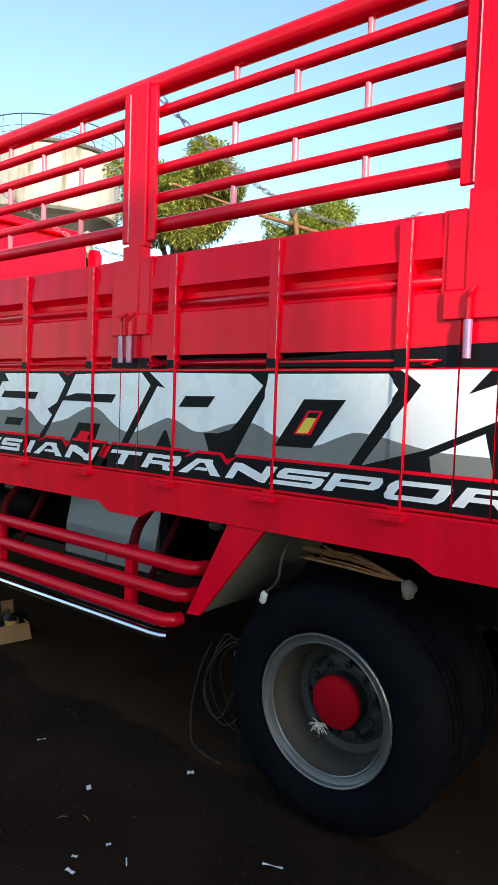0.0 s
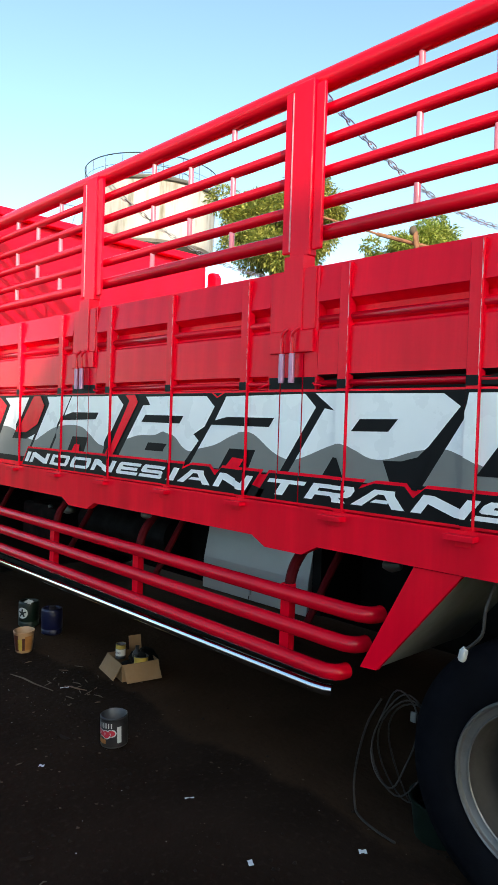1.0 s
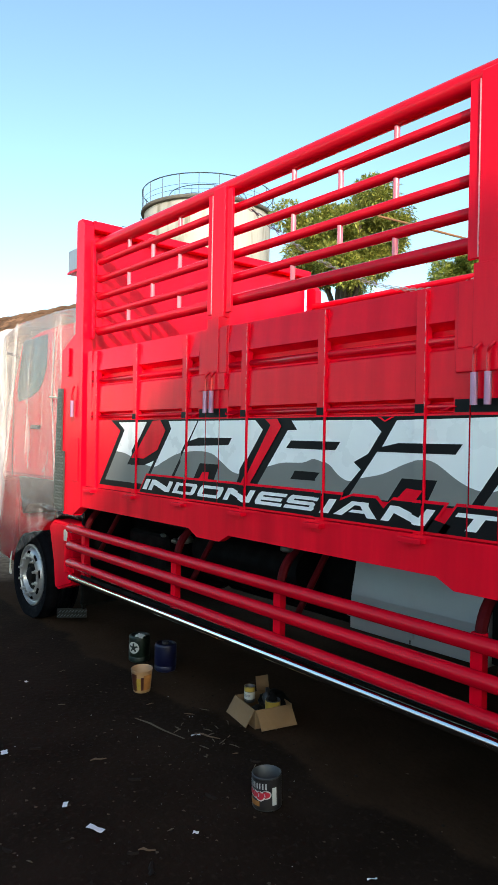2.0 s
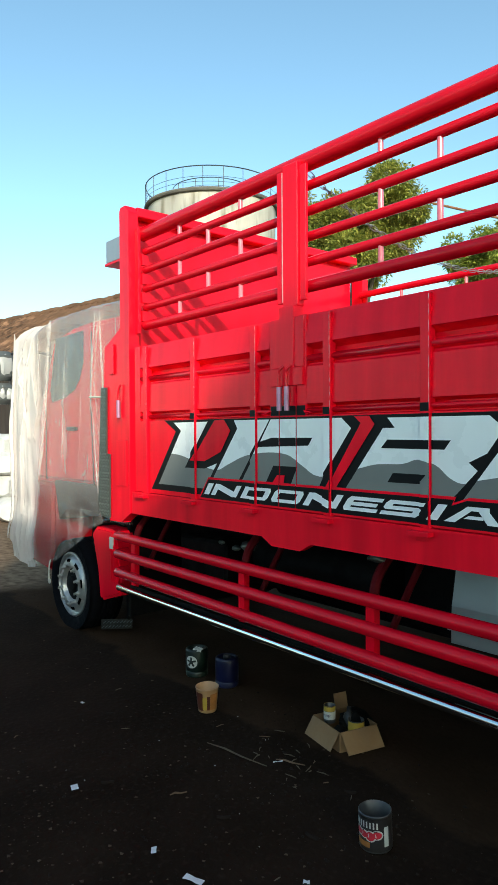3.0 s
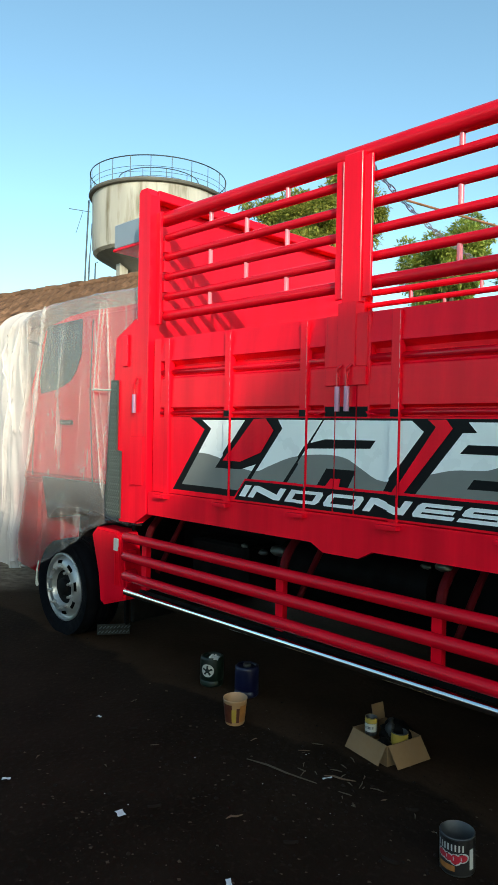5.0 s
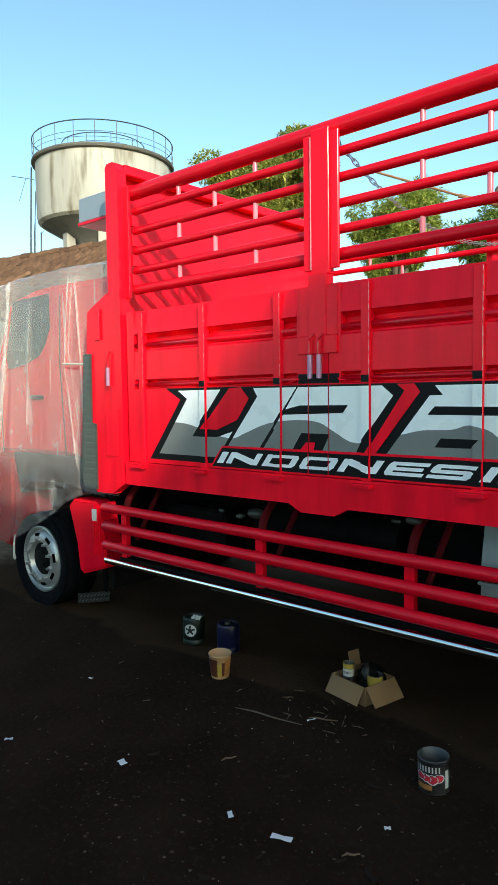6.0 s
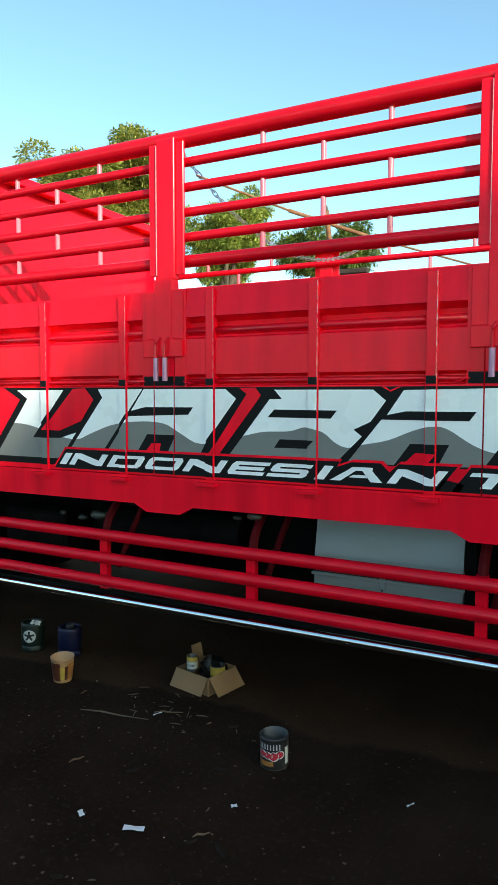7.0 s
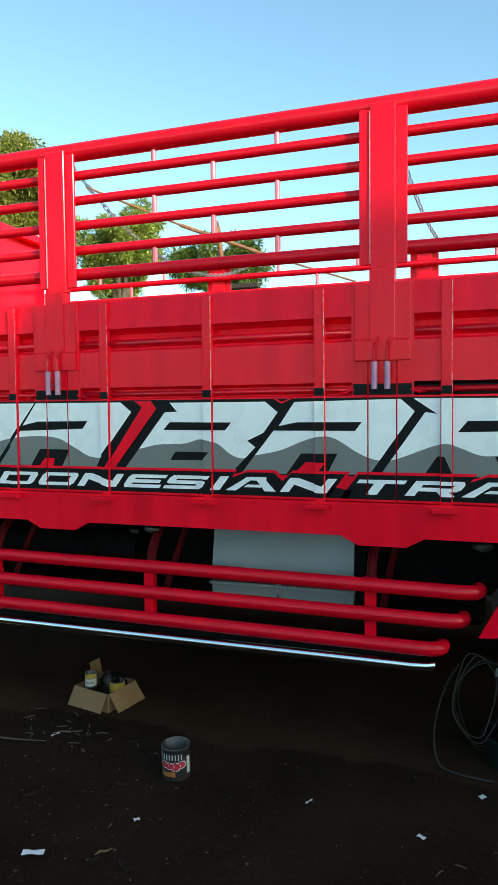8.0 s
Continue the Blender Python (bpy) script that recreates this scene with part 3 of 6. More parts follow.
def build_front_of_body():
    # tall corner post with a chamfered head, its end frame, and the headboard with its folded cap
    for side in (Matrix.Identity(4), FAR):
        bm = bmesh.new()
        prism(bm, [(-1.562, 1.05), (-1.562, 3.195), (-1.545, 3.220), (-1.480, 3.220), (-1.440, 3.170), (-1.440, 1.12)], -0.020, 0.055)
        ob = part("corner_post", bm, M["red"], truck)
        ob.matrix_basis = side
        bm = boxes((-1.440, -1.396, 0.030, 0.050, 2.345, 3.06), bevel=0.003)
        ob = part("channel", bm, M["red"], truck)
        ob.matrix_basis = side
    # packing blocks between the rails at the channel
    blk = None
    for a, b in zip(RAIL_Z[1:], RAIL_Z[2:]):
        z = (a + b) / 2
        if blk is None:
            blk = part("packing", boxes((-0.012, 0.012, -0.02, 0.03, -0.035, 0.035), bevel=0.002), M["red"], truck)
            blk.matrix_basis = pose(-1.396, 0.075, z)
        else:
            again(blk, pose(-1.396, 0.075, z))
    bm = bmesh.new()
    prism(bm, [(-1.560, 2.365), (-1.600, 2.395), (-1.825, 2.285), (-1.842, 1.97), (-1.845, 1.14), (-1.76, 1.040), (-1.560, 1.045)], -0.004, 0.05)
    part("end_frame", bm, M["red"], truck)
    part("frame_stiffener", boxes((-1.725, -1.670, -0.020, -0.006, 2.085, 2.295), bevel=0.004), M["red"], truck)
    part("frame_stiffener", boxes((-1.62, -1.48, -0.026, -0.020, 1.30, 1.62), bevel=0.004), M["red"], truck)
    bm = bmesh.new()
    tube(bm, [(-1.560, -0.04, 1.895), (-1.560, -0.04, 1.775)], 0.0135, 12)
    part("lock_sleeve", bm, M["silver"], truck, "bare pinkish metal lock sleeve", smooth=True)
    bm = bmesh.new()
    tube(bm, arc_points([(-1.541, -0.03, 2.0), (-1.554, -0.04, 1.975), (-1.560, -0.04, 1.94), (-1.560, -0.04, 1.89)], 4), 0.0075, 8)
    part("lock_rod", bm, M["red_pipe"], truck)
    part("headboard", boxes((-1.600, -1.540, 0.06, WIDTH - 0.1, 1.2, 3.155), bevel=0.004), M["red"], truck)
    part("headboard_cap", boxes((-1.610, -1.455, 0.06, WIDTH - 0.1, 3.155, 3.22), bevel=0.006), M["red"], truck)
    part("visor", boxes((-2.165, -1.60, 0.19, WIDTH - 0.19, 2.985, 3.158), bevel=0.006), M["visor"], truck, "grey box visor above the cab")
    part("visor_base", boxes((-2.165, -1.605, 0.18, WIDTH - 0.18, 2.962, 2.982), bevel=0.003), M["red"], truck)
    bm = bmesh.new()
    prism(bm, [(-1.860, 1.998), (-1.778, 1.996), (-1.785, 1.522), (-1.735, 1.516), (-1.740, 1.062), (-1.868, 1.066), (-1.915, 1.150)], -0.020, -0.008)
    plate = part("chequer_plate", bm, M["plate"], truck, "bare chequered steel plate")
    dia = None
    for r in range(40):
        for c in range(7):
            x, z = -1.905 + c * 0.0235 + (r % 2) * 0.0118, 1.085 + r * 0.0228
            left = -1.905 + max(0, z - 1.150) * 0.055
            right = -1.745 if z < 1.50 else -1.79
            if not left + 0.010 < x < right - 0.004 or z > 1.985:
                continue
            m = pose(x, -0.021, z, 0, 42 if r % 2 else -42, 0)
            if dia is None:
                dia = part("tread_lug", boxes((-0.0105, 0.0105, -0.0022, 0.001, -0.0028, 0.0028)), M["chequer_lug"], plate)
                dia.matrix_basis = m
            else:
                again(dia, m)
    part("deck", boxes((-1.53, 5.15, 0.055, WIDTH - 0.055, 1.14, 1.20)), M["chassis"], truck)
    part("tailboard", boxes((5.14, 5.19, 0.05, WIDTH - 0.05, 1.2, 3.0), bevel=0.004), M["red"], truck)


def build_underside():
    for y0 in (0.72, 1.56):
        part("chassis_rail", boxes((-3.5, 5.1, y0, y0 + 0.09, 0.72, 1.0), bevel=0.005), M["chassis"], truck)
    cross = None
    for i in range(14):
        m = pose(-1.4 + i * 0.49, 0, 0)
        if cross is None:
            cross = part("cross_member", boxes((-0.04, 0.04, 0.46, WIDTH - 0.46, 1.01, 1.135)), M["chassis"], truck)
            cross.matrix_basis = m
        else:
            again(cross, m)
    part("side_member", boxes((-1.5, 5.1, 0.44, 0.50, 1.03, 1.13)), M["chassis"], truck)
    # dark gear between the chassis rails that closes the view through
    part("gearbox", boxes((-1.9, -0.5, 0.85, 1.5, 0.55, 0.95), bevel=0.05), M["chassis"], truck)
    bm = bmesh.new()
    tube(bm, [(-0.5, 1.2, 0.72), (2.5, 1.2, 0.62)], 0.05, 14)
    part("propeller_shaft", bm, M["chassis"], truck, smooth=True)
    bm = bmesh.new()
    tube(bm, [(2.87, 0.45, 0.50), (2.87, 1.95, 0.50)], [0.11, 0.11], 16)
    part("rear_axle", bm, M["chassis"], truck, smooth=True)
    bm = bmesh.new()
    tube(bm, [(-0.75, 0.62, 0.86), (0.30, 0.62, 0.86)], 0.13, 20)
    part("air_tank", bm, M["chassis"], truck, smooth=True)
    # three unseen black blocks, added so the view under the truck stays dark
    part("arch_liner", boxes((-1.98, -1.94, 0.25, 2.1, 0.26, 1.02), bevel=0.01), M["chassis"], truck)
    part("engine", boxes((-3.45, -2.45, 0.62, 1.80, 0.24, 1.0), bevel=0.05), M["chassis"], truck)
    part("fuel_tank", boxes((-1.95, 2.25, 1.72, 2.20, 0.22, 1.06), bevel=0.04), M["chassis"], truck)
    part("battery_tray", boxes((-1.5, -0.95, 0.42, 0.72, 0.62, 0.93), bevel=0.02), M["chassis"], truck)
    # a few pale fittings that catch the light under the sill
    for x, y, z, s in ((-0.90, 0.30, 0.95, 0.022), (-0.72, 0.28, 0.935, 0.030), (-0.58, 0.27, 0.965, 0.055), (0.585, 0.10, 1.075, 0.035), (2.225, 0.10, 1.07, 0.040), (0.38, 0.30, 1.02, 0.025)):
        bm = bmesh.new()
        bmesh.ops.create_icosphere(bm, subdivisions=2, radius=s)
        for v in bm.verts:
            v.co = Vector((v.co.x * 1.2, v.co.y * 0.8, v.co.z * 0.62)) * (1 + 0.25 * noise.noise(v.co * 30 + Vector((x * 9, 0, 0))))
        part("fitting", bm, M["plate"], truck, smooth=True).matrix_basis = pose(x, y + 0.05, z)
    # grey tool box hung behind the guard bars
    bm = bmesh.new()
    prof = [(0.42, 1.09), (0.40, 0.98), (0.375, 0.86), (0.37, 0.795), (0.37, 0.79), (0.375, 0.775), (0.37, 0.765), (0.37, 0.69), (0.75, 0.69), (0.75, 1.09)]
    a, b = ([bm.verts.new((x, y, z)) for y, z in prof] for x in (0.835, 1.605))
    bm.faces.new(a)
    bm.faces.new(b[::-1])
    for i in range(len(prof)):
        j = (i + 1) % len(prof)
        bm.faces.new((a[i], b[i], b[j], a[j]))
    bmesh.ops.recalc_face_normals(bm, faces=bm.faces[:])
    tool = part("tool_box", bm, M["toolbox"], truck, "light grey sheet metal tool box")
    part("lid_seam", boxes((0.835, 1.605, 0.364, 0.374, 0.768, 0.784)), M["black_plastic"], tool)
    part("lower_edge", boxes((0.825, 1.615, 0.352, 0.374, 0.752, 0.766), bevel=0.002), M["toolbox"], tool)
    part("door_gap", boxes((1.203, 1.209, 0.3675, 0.3715, 0.692, 0.751)), M["black_plastic"], tool)
    part("latch", boxes((1.195, 1.225, 0.355, 0.371, 0.715, 0.795), bevel=0.003), M["toolbox"], tool)
    part("end_plate", boxes((1.607, 1.66, 0.40, 0.72, 0.70, 1.08)), M["chassis"], tool)


def build_side_guard():
    """Three red bars on hangers along the lower side, with a polished bar under them."""
    y = 0.05
    for z, end in ((0.924, 2.215), (0.792, 2.150), (0.658, 2.060)):
        line = [(-1.785, y + 0.10, z), (-1.785, y + 0.03, z), (-1.76, y, z), (-1.5, y, z), (end - 0.12, y - 0.02, z), (end - 0.05, y - 0.016, z),
                (end - 0.018, y, z), (end - 0.006, y + 0.025, z), (end - 0.004, y + 0.055, z)]
        line = [(px, py, pz - 0.010 * (px + 1.6)) for px, py, pz in line]
        bm = bmesh.new()
        tube(bm, line, 0.0325, 18)
        again(part("guard_bar", bm, M["red_pipe"], truck, smooth=True), FAR)
    bm = bmesh.new()
    tube(bm, [(-1.81, 0.10, 0.545), (-1.77, 0.065, 0.545), (1.93, 0.055, 0.533), (1.99, 0.06, 0.535), (2.02, 0.07, 0.538)], 0.0235, 14)
    part("polished_bar", bm, M["chrome"], truck, "polished steel bar", smooth=True)
    part("bar_strip", boxes((-1.66, 1.95, 0.095, 0.11, 0.55, 0.575), bevel=0.003), M["chassis"], truck)
    hanger = None
    for x in (-1.58, -0.349, 0.602, 1.735):
        if hanger is None:
            bm = bmesh.new()
            line = arc_points([(0, 0.082, 0.59), (0, 0.082, 0.80), (0, 0.083, 0.915)], 3)
            prev = None
            for q in line:
                ring = [bm.verts.new((q.x + dx, q.y + dy, q.z)) for dx, dy in ((-0.026, -0.008), (0.026, -0.008), (0.026, 0.03), (-0.026, 0.03))]
                if prev:
                    for k in range(4):
                        bm.faces.new((prev[k], prev[(k + 1) % 4], ring[(k + 1) % 4], ring[k]))
                else:
                    bm.faces.new(ring[::-1])
                prev = ring
            bm.faces.new(prev)
            bmesh.ops.recalc_face_normals(bm, faces=bm.faces[:])
            hanger = part("hanger", bm, M["red"], truck)
            hanger.matrix_basis = pose(x, 0, 0)
            brace = part("brace", tubes([[(0.11, 0.36, 1.11), (0.07, 0.27, 0.92), (0.035, 0.16, 0.70)]], 0.018, 10), M["shaded_red"], truck)
            brace.matrix_basis = pose(x, 0, 0)
            arm = part("hanger_arm", tubes([arc_points([(0, 0.098, 0.895), (0.004, 0.125, 0.99), (0.012, 0.20, 1.08), (0.018, 0.27, 1.13)], 4)], 0.024, 8), M["shaded_red"], truck)
            arm.matrix_basis = pose(x, 0, 0)
        else:
            again(hanger, pose(x, 0, 0))
            again(brace, pose(x, 0, 0))
            again(arm, pose(x, 0, 0))
    # slanted closing plate and grey mudguard in front of the rear wheel
    bm = bmesh.new()
    prism(bm, [(2.425, 1.118), (2.612, 1.118), (2.283, 0.712), (2.210, 0.706)], -0.015, 0.005)
    part("closing_plate", bm, M["red"], truck)
    bm = bmesh.new()
    line = [(2.288, 0.722), (2.345, 0.79), (2.41, 0.87), (2.49, 0.97), (2.605, 1.115)]
    for (x0, z0), (x1, z1) in zip(line, line[1:]):
        vs = [bm.verts.new(p) for p in ((x0, 0.0, z0), (x1, 0.0, z1), (x1, 0.62, z1), (x0, 0.62, z0))]
        us = [bm.verts.new(p) for p in ((x0 - 0.02, 0.0, z0 + 0.01), (x1 - 0.02, 0.0, z1 + 0.01), (x1 - 0.02, 0.62, z1 + 0.01), (x0 - 0.02, 0.62, z0 + 0.01))]
        bm.faces.new(vs)
        bm.faces.new(us[::-1])
        for k in range(4):
            bm.faces.new((vs[k], us[k], us[(k + 1) % 4], vs[(k + 1) % 4]))
    bmesh.ops.recalc_face_normals(bm, faces=bm.faces[:])
    part("mudguard", bm, M["guard_grey"], truck, "dull grey mudguard")


def tyre_mesh(bm, R, width, r_rim):
    h = width / 2
    prof = [(r_rim, 0.02), (r_rim + 0.02, -0.006), (r_rim + 0.06, -0.022), (r_rim + 0.12, -0.026), (R - 0.05, -0.012), (R - 0.018, 0.006), (R - 0.004, 0.03)]
    prof += [(R, 0.05), (R, 0.085), (R - 0.014, 0.088), (R - 0.014, 0.100), (R, 0.103), (R, h - 0.006), (R - 0.014, h - 0.003), (R - 0.014, h + 0.003)]
    back = [(r, width - y) for r, y in prof[::-1]]
    return lathe(bm, prof + back, 72)


def build_rear_wheel(x, R):
    z = R - TILT * x - 0.004
    bm = tyre_mesh(bmesh.new(), R, 0.27, 0.283)
    tyre = part("rear_wheel", bm, M["tyre"], truck, "black tyre on a dished silver wheel", smooth=True)
    tyre.matrix_basis = pose(x, 0.075, z)
    bm = bmesh.new()
    lathe(bm, [(0.270, 0.035), (0.291, 0.012), (0.293, -0.004), (0.288, -0.010), (0.282, -0.007), (0.278, 0.006), (0.272, 0.009), (0.256, 0.013), (0.252, 0.009), (0.248, 0.013), (0.245, 0.045),
               (0.236, 0.062), (0.229, 0.13), (0.220, 0.168), (0.190, 0.178)], 72)
    # faces set deeper than the lip take the darker brown of the disc
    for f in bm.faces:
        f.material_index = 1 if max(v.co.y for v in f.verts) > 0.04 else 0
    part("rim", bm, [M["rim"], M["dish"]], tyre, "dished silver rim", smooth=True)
    # wheel disc with hand holes, a bolt ring, the drum behind it and the red hub
    bm = bmesh.new()
    n = 60
    for k in range(n):
        t0, t1 = 2 * math.pi * k / n, 2 * math.pi * (k + 1) / n
        hole = (k % 10) < 4
        rows = ((0.192, 0.178), (0.176, 0.168), (0.150, 0.150), (0.130, 0.150))
        for i, ((ra, ya), (rb, yb)) in enumerate(zip(rows, rows[1:])):
            if hole and i == 1:
                continue
            bm.faces.new([bm.verts.new((r * math.cos(t), y, r * math.sin(t))) for r, y, t in ((ra, ya, t0), (ra, ya, t1), (rb, yb, t1), (rb, yb, t0))])
    bmesh.ops.remove_doubles(bm, verts=bm.verts[:], dist=1e-5)
    bmesh.ops.recalc_face_normals(bm, faces=bm.faces[:])
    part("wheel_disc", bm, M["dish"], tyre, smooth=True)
    bm = bmesh.new()
    lathe(bm, [(0.0005, 0.17), (0.20, 0.19), (0.205, 0.26)], 40)
    part("brake_drum", bm, M["drum"], tyre, smooth=True)
    bm = bmesh.new()
    lathe(bm, [(0.0005, 0.075), (0.092, 0.075), (0.103, 0.083), (0.106, 0.10), (0.106, 0.155), (0.14, 0.158), (0.14, 0.17)], 40)
    for f in bm.faces:
        f.material_index = 0 if max(v.co.y for v in f.verts) < 0.102 else 1
    part("hub", bm, [M["hub_red"], M["drum"]], tyre, "flat red painted hub", smooth=True)
    nut = None
    for k in range(10):
        t = 2 * math.pi * (k + 0.3) / 10
        m = pose(0.141 * math.cos(t), 0.132, 0.141 * math.sin(t))
        if nut is None:
            b = bmesh.new()
            lathe(b, [(0.0005, -0.012), (0.009, -0.012), (0.010, 0.0), (0.016, 0.002), (0.016, 0.02)], 6)
            nut = part("wheel_nut", b, M["drum"], tyre)
            nut.matrix_basis = m
        else:
            again(nut, m)
    bm = bmesh.new()
    rng = random.Random(3)
    for k in range(34):
        a = Vector((-0.055 + rng.uniform(-0.01, 0.01), 0.075, -0.10))
        b = a + Vector((rng.uniform(-0.050, 0.02), rng.uniform(-0.02, 0.02), rng.uniform(-0.045, 0.005)))
        tube(bm, [a, (a + b) / 2 + Vector((0, -0.01, 0.01)), b], 0.0016, 5)
    part("twine", bm, M["rope"], tyre, "tuft of pale frayed twine")
    # the inner twin tyre and the far pair
    inner = again(tyre, pose(x, 0.075 + 0.30, z))
    again(inner, pose(x, WIDTH - 0.075 - 0.27, z))
    again(inner, pose(x, WIDTH - 0.075 - 0.57, z))


def build_front_wheel(x, R):
    z = R * 0.97 - TILT * x - 0.020
    bm = tyre_mesh(bmesh.new(), R, 0.26, 0.270)
    tyre = part("front_wheel", bm, M["tyre"], truck, "black tyre on a bare silver wheel with round hand holes", smooth=True)
    stand = pose(x, 0.175, z) @ Matrix.Scale(0.97, 4)
    tyre.matrix_basis = stand
    bm = bmesh.new()
    n = 72
    rows = ((0.275, 0.02), (0.281, -0.008), (0.268, -0.012), (0.256, 0.012), (0.246, 0.016), (0.222, -0.016), (0.196, -0.026), (0.158, -0.028), (0.148, -0.012), (0.136, 0.010))
    for k in range(n):
        t0, t1 = 2 * math.pi * k / n, 2 * math.pi * (k + 1) / n
        for i, ((ra, ya), (rb, yb)) in enumerate(zip(rows, rows[1:])):
            if i == 5 and (k % 9) < 4:
                continue
            bm.faces.new([bm.verts.new((r * math.cos(t), y, r * math.sin(t))) for r, y, t in ((ra, ya, t0), (ra, ya, t1), (rb, yb, t1), (rb, yb, t0))])
    bmesh.ops.remove_doubles(bm, verts=bm.verts[:], dist=1e-5)
    bmesh.ops.recalc_face_normals(bm, faces=bm.faces[:])
    part("rim", bm, M["rim_bright"], tyre, "silver rim with hand holes", smooth=True)
    bm = bmesh.new()
    lathe(bm, [(0.0005, 0.03), (0.24, 0.04), (0.25, 0.12)], 40)
    part("brake_drum", bm, M["chassis"], tyre, smooth=True)
    bm = bmesh.new()
    lathe(bm, [(0.0005, -0.035), (0.05, -0.035), (0.066, -0.025), (0.075, 0.0), (0.137, 0.008), (0.139, 0.03)], 32)
    part("hub", bm, M["chassis"], tyre, smooth=True)
    nut = None
    for k in range(10):
        t = 2 * math.pi * (k + 0.5) / 10
        m = pose(0.168 * math.cos(t), -0.036, 0.168 * math.sin(t))
        if nut is None:
            b = bmesh.new()
            lathe(b, [(0.0005, -0.03), (0.011, -0.03), (0.012, -0.008), (0.018, -0.005), (0.018, 0.012)], 8)
            nut = part("wheel_nut", b, M["rim_bright"], tyre)
            nut.matrix_basis = m
        else:
            again(nut, m)
    again(tyre, Matrix.Translation((0, WIDTH, 0)) @ Matrix.Diagonal((1, -1, 1, 1)) @ stand)


def build_cab():
    side, far = 0.135, WIDTH - 0.135
    bm = bmesh.new()
    prism(bm, [(-1.68, 1.24), (-1.68, 2.51), (-1.80, 2.55), (-2.45, 2.565), (-2.75, 2.555), (-3.08, 2.50), (-3.42, 1.85), (-3.55, 1.30), (-3.55, 1.24)], side, far)
    bmesh.ops.bevel(bm, geom=[e for e in bm.edges if abs(e.verts[0].co.y - e.verts[1].co.y) < 1e-4], offset=0.05, segments=3, affect="EDGES")
    cab = part("cab", bm, M["red"], truck, "red cab under a clear plastic sheet", smooth=True)
    cab.matrix_basis = CAB
    bm = bmesh.new()
    prism(bm, [(-3.00, 2.49), (-2.476, 2.50), (-2.484, 2.236), (-2.555, 2.11), (-2.649, 2.028), (-2.85, 1.97), (-3.10, 1.943), (-3.13, 2.05)], side - 0.008, side + 0.02)
    part("side_window", bm, M["glass"], cab, "dark cab window glass")
    bm = bmesh.new()
    for (x0, z0), (x1, z1) in (((-2.33, 2.48), (-2.36, 1.95)), ((-2.36, 1.95), (-2.31, 1.26)), ((-3.24, 1.95), (-3.24, 1.26))):
        tube(bm, [(x0, side - 0.001, z0), (x1, side - 0.001, z1)], 0.006, 6)
    part("door_seam", bm, M["black_plastic"], cab)
    part("door_handle", boxes((-2.77, -2.59, side - 0.03, side - 0.002, 1.690, 1.725), bevel=0.008), M["black_plastic"], cab)
    bm = bmesh.new()
    prism(bm, [(-3.10, 1.255), (-1.86, 1.255), (-1.86, 0.98), (-2.04, 1.0), (-2.30, 1.045), (-2.55, 1.05), (-2.85, 1.02), (-3.00, 0.92)], side + 0.01, far - 0.01)
    part("wheel_housing", bm, M["black_plastic"], cab)
    bm = bmesh.new()
    prism(bm, [(-3.60, 0.48), (-3.61, 1.235), (-3.10, 1.235), (-3.11, 0.90), (-3.14, 0.58), (-3.16, 0.44)], side - 0.005, far + 0.005)
    bmesh.ops.bevel(bm, geom=bm.edges[:], offset=0.03, segments=2, affect="EDGES")
    # the duller red puts the dimness of the recess into the bumper's colour
    part("bumper", bm, M["hub_red"], cab, smooth=True)
    bm = boxes((-3.64, -3.605, 0.3, 2.1, 0.62, 0.82), bevel=0.02)
    part("headlight_panel", bm, M["black_plastic"], cab)
    part("windscreen", boxes((-0.012, 0.012, 0.28, WIDTH - 0.28, -0.34, 0.34), bevel=0.01), M["glass"], cab).matrix_basis = pose(-3.285, 0, 2.17, 0, 27, 0)
    # the red splash guard behind the front wheel
    bm = bmesh.new()
    prism(bm, [(-2.12, 0.93), (-2.06, 0.985), (-1.80, 0.985), (-1.755, 0.95), (-1.68, 0.60), (-1.70, 0.52), (-1.965, 0.44), (-2.00, 0.46), (-2.03, 0.66)], 0.03, 0.20)
    bmesh.ops.bevel(bm, geom=[e for e in bm.edges if abs(e.verts[0].co.y - e.verts[1].co.y) < 1e-4], offset=0.018, segments=2, affect="EDGES")
    wing = part("splash_guard", bm, M["red"], truck, smooth=True)
    wing.matrix_basis = Matrix.Translation((-0.035, 0, -0.025)) @ CAB
    slit = None
    for k in range(4):
        m = pose(-1.80 + k * 0.022, 0.026, 0.76)
        if slit is None:
            slit = part("groove", boxes((-0.004, 0.004, -0.006, 0.006, -0.15, 0.12), bevel=0.002), M["red"], wing)
            slit.matrix_basis = m
        else:
            again(slit, m)
    part("reflector", boxes((-1.815, -1.765, 0.018, 0.031, 0.85, 0.935), bevel=0.003), M["label_white"], wing, "small pale plate")
    step = part("cab_step", boxes((-0.125, 0.125, -0.008, 0.008, -0.040, 0.040), (-0.125, 0.125, 0.008, 0.05, -0.040, -0.032), bevel=0.003), M["step_plate"], truck, "dark chequered steel step")
    step.matrix_basis = pose(-2.337, 0.35, 0.105, 0, 0, 56)
    lug = None
    for k in range(9):
        for j in (0, 1):
            m = pose(-0.11 + k * 0.027 + j * 0.013, -0.010, -0.018 + j * 0.036, 0, -40, 0)
            if lug is None:
                lug = part("tread_lug", boxes((-0.013, 0.013, -0.003, 0.002, -0.003, 0.003)), M["rail_steel"], step)
                lug.matrix_basis = m
            else:
                again(lug, m)
    part("step_hanger", boxes((-2.30, -2.27, 0.42, 0.45, 0.14, 0.62)), M["chassis"], truck)
    # mirrors wrapped in film, on an arm at the front corner of the cab
    bm = bmesh.new()
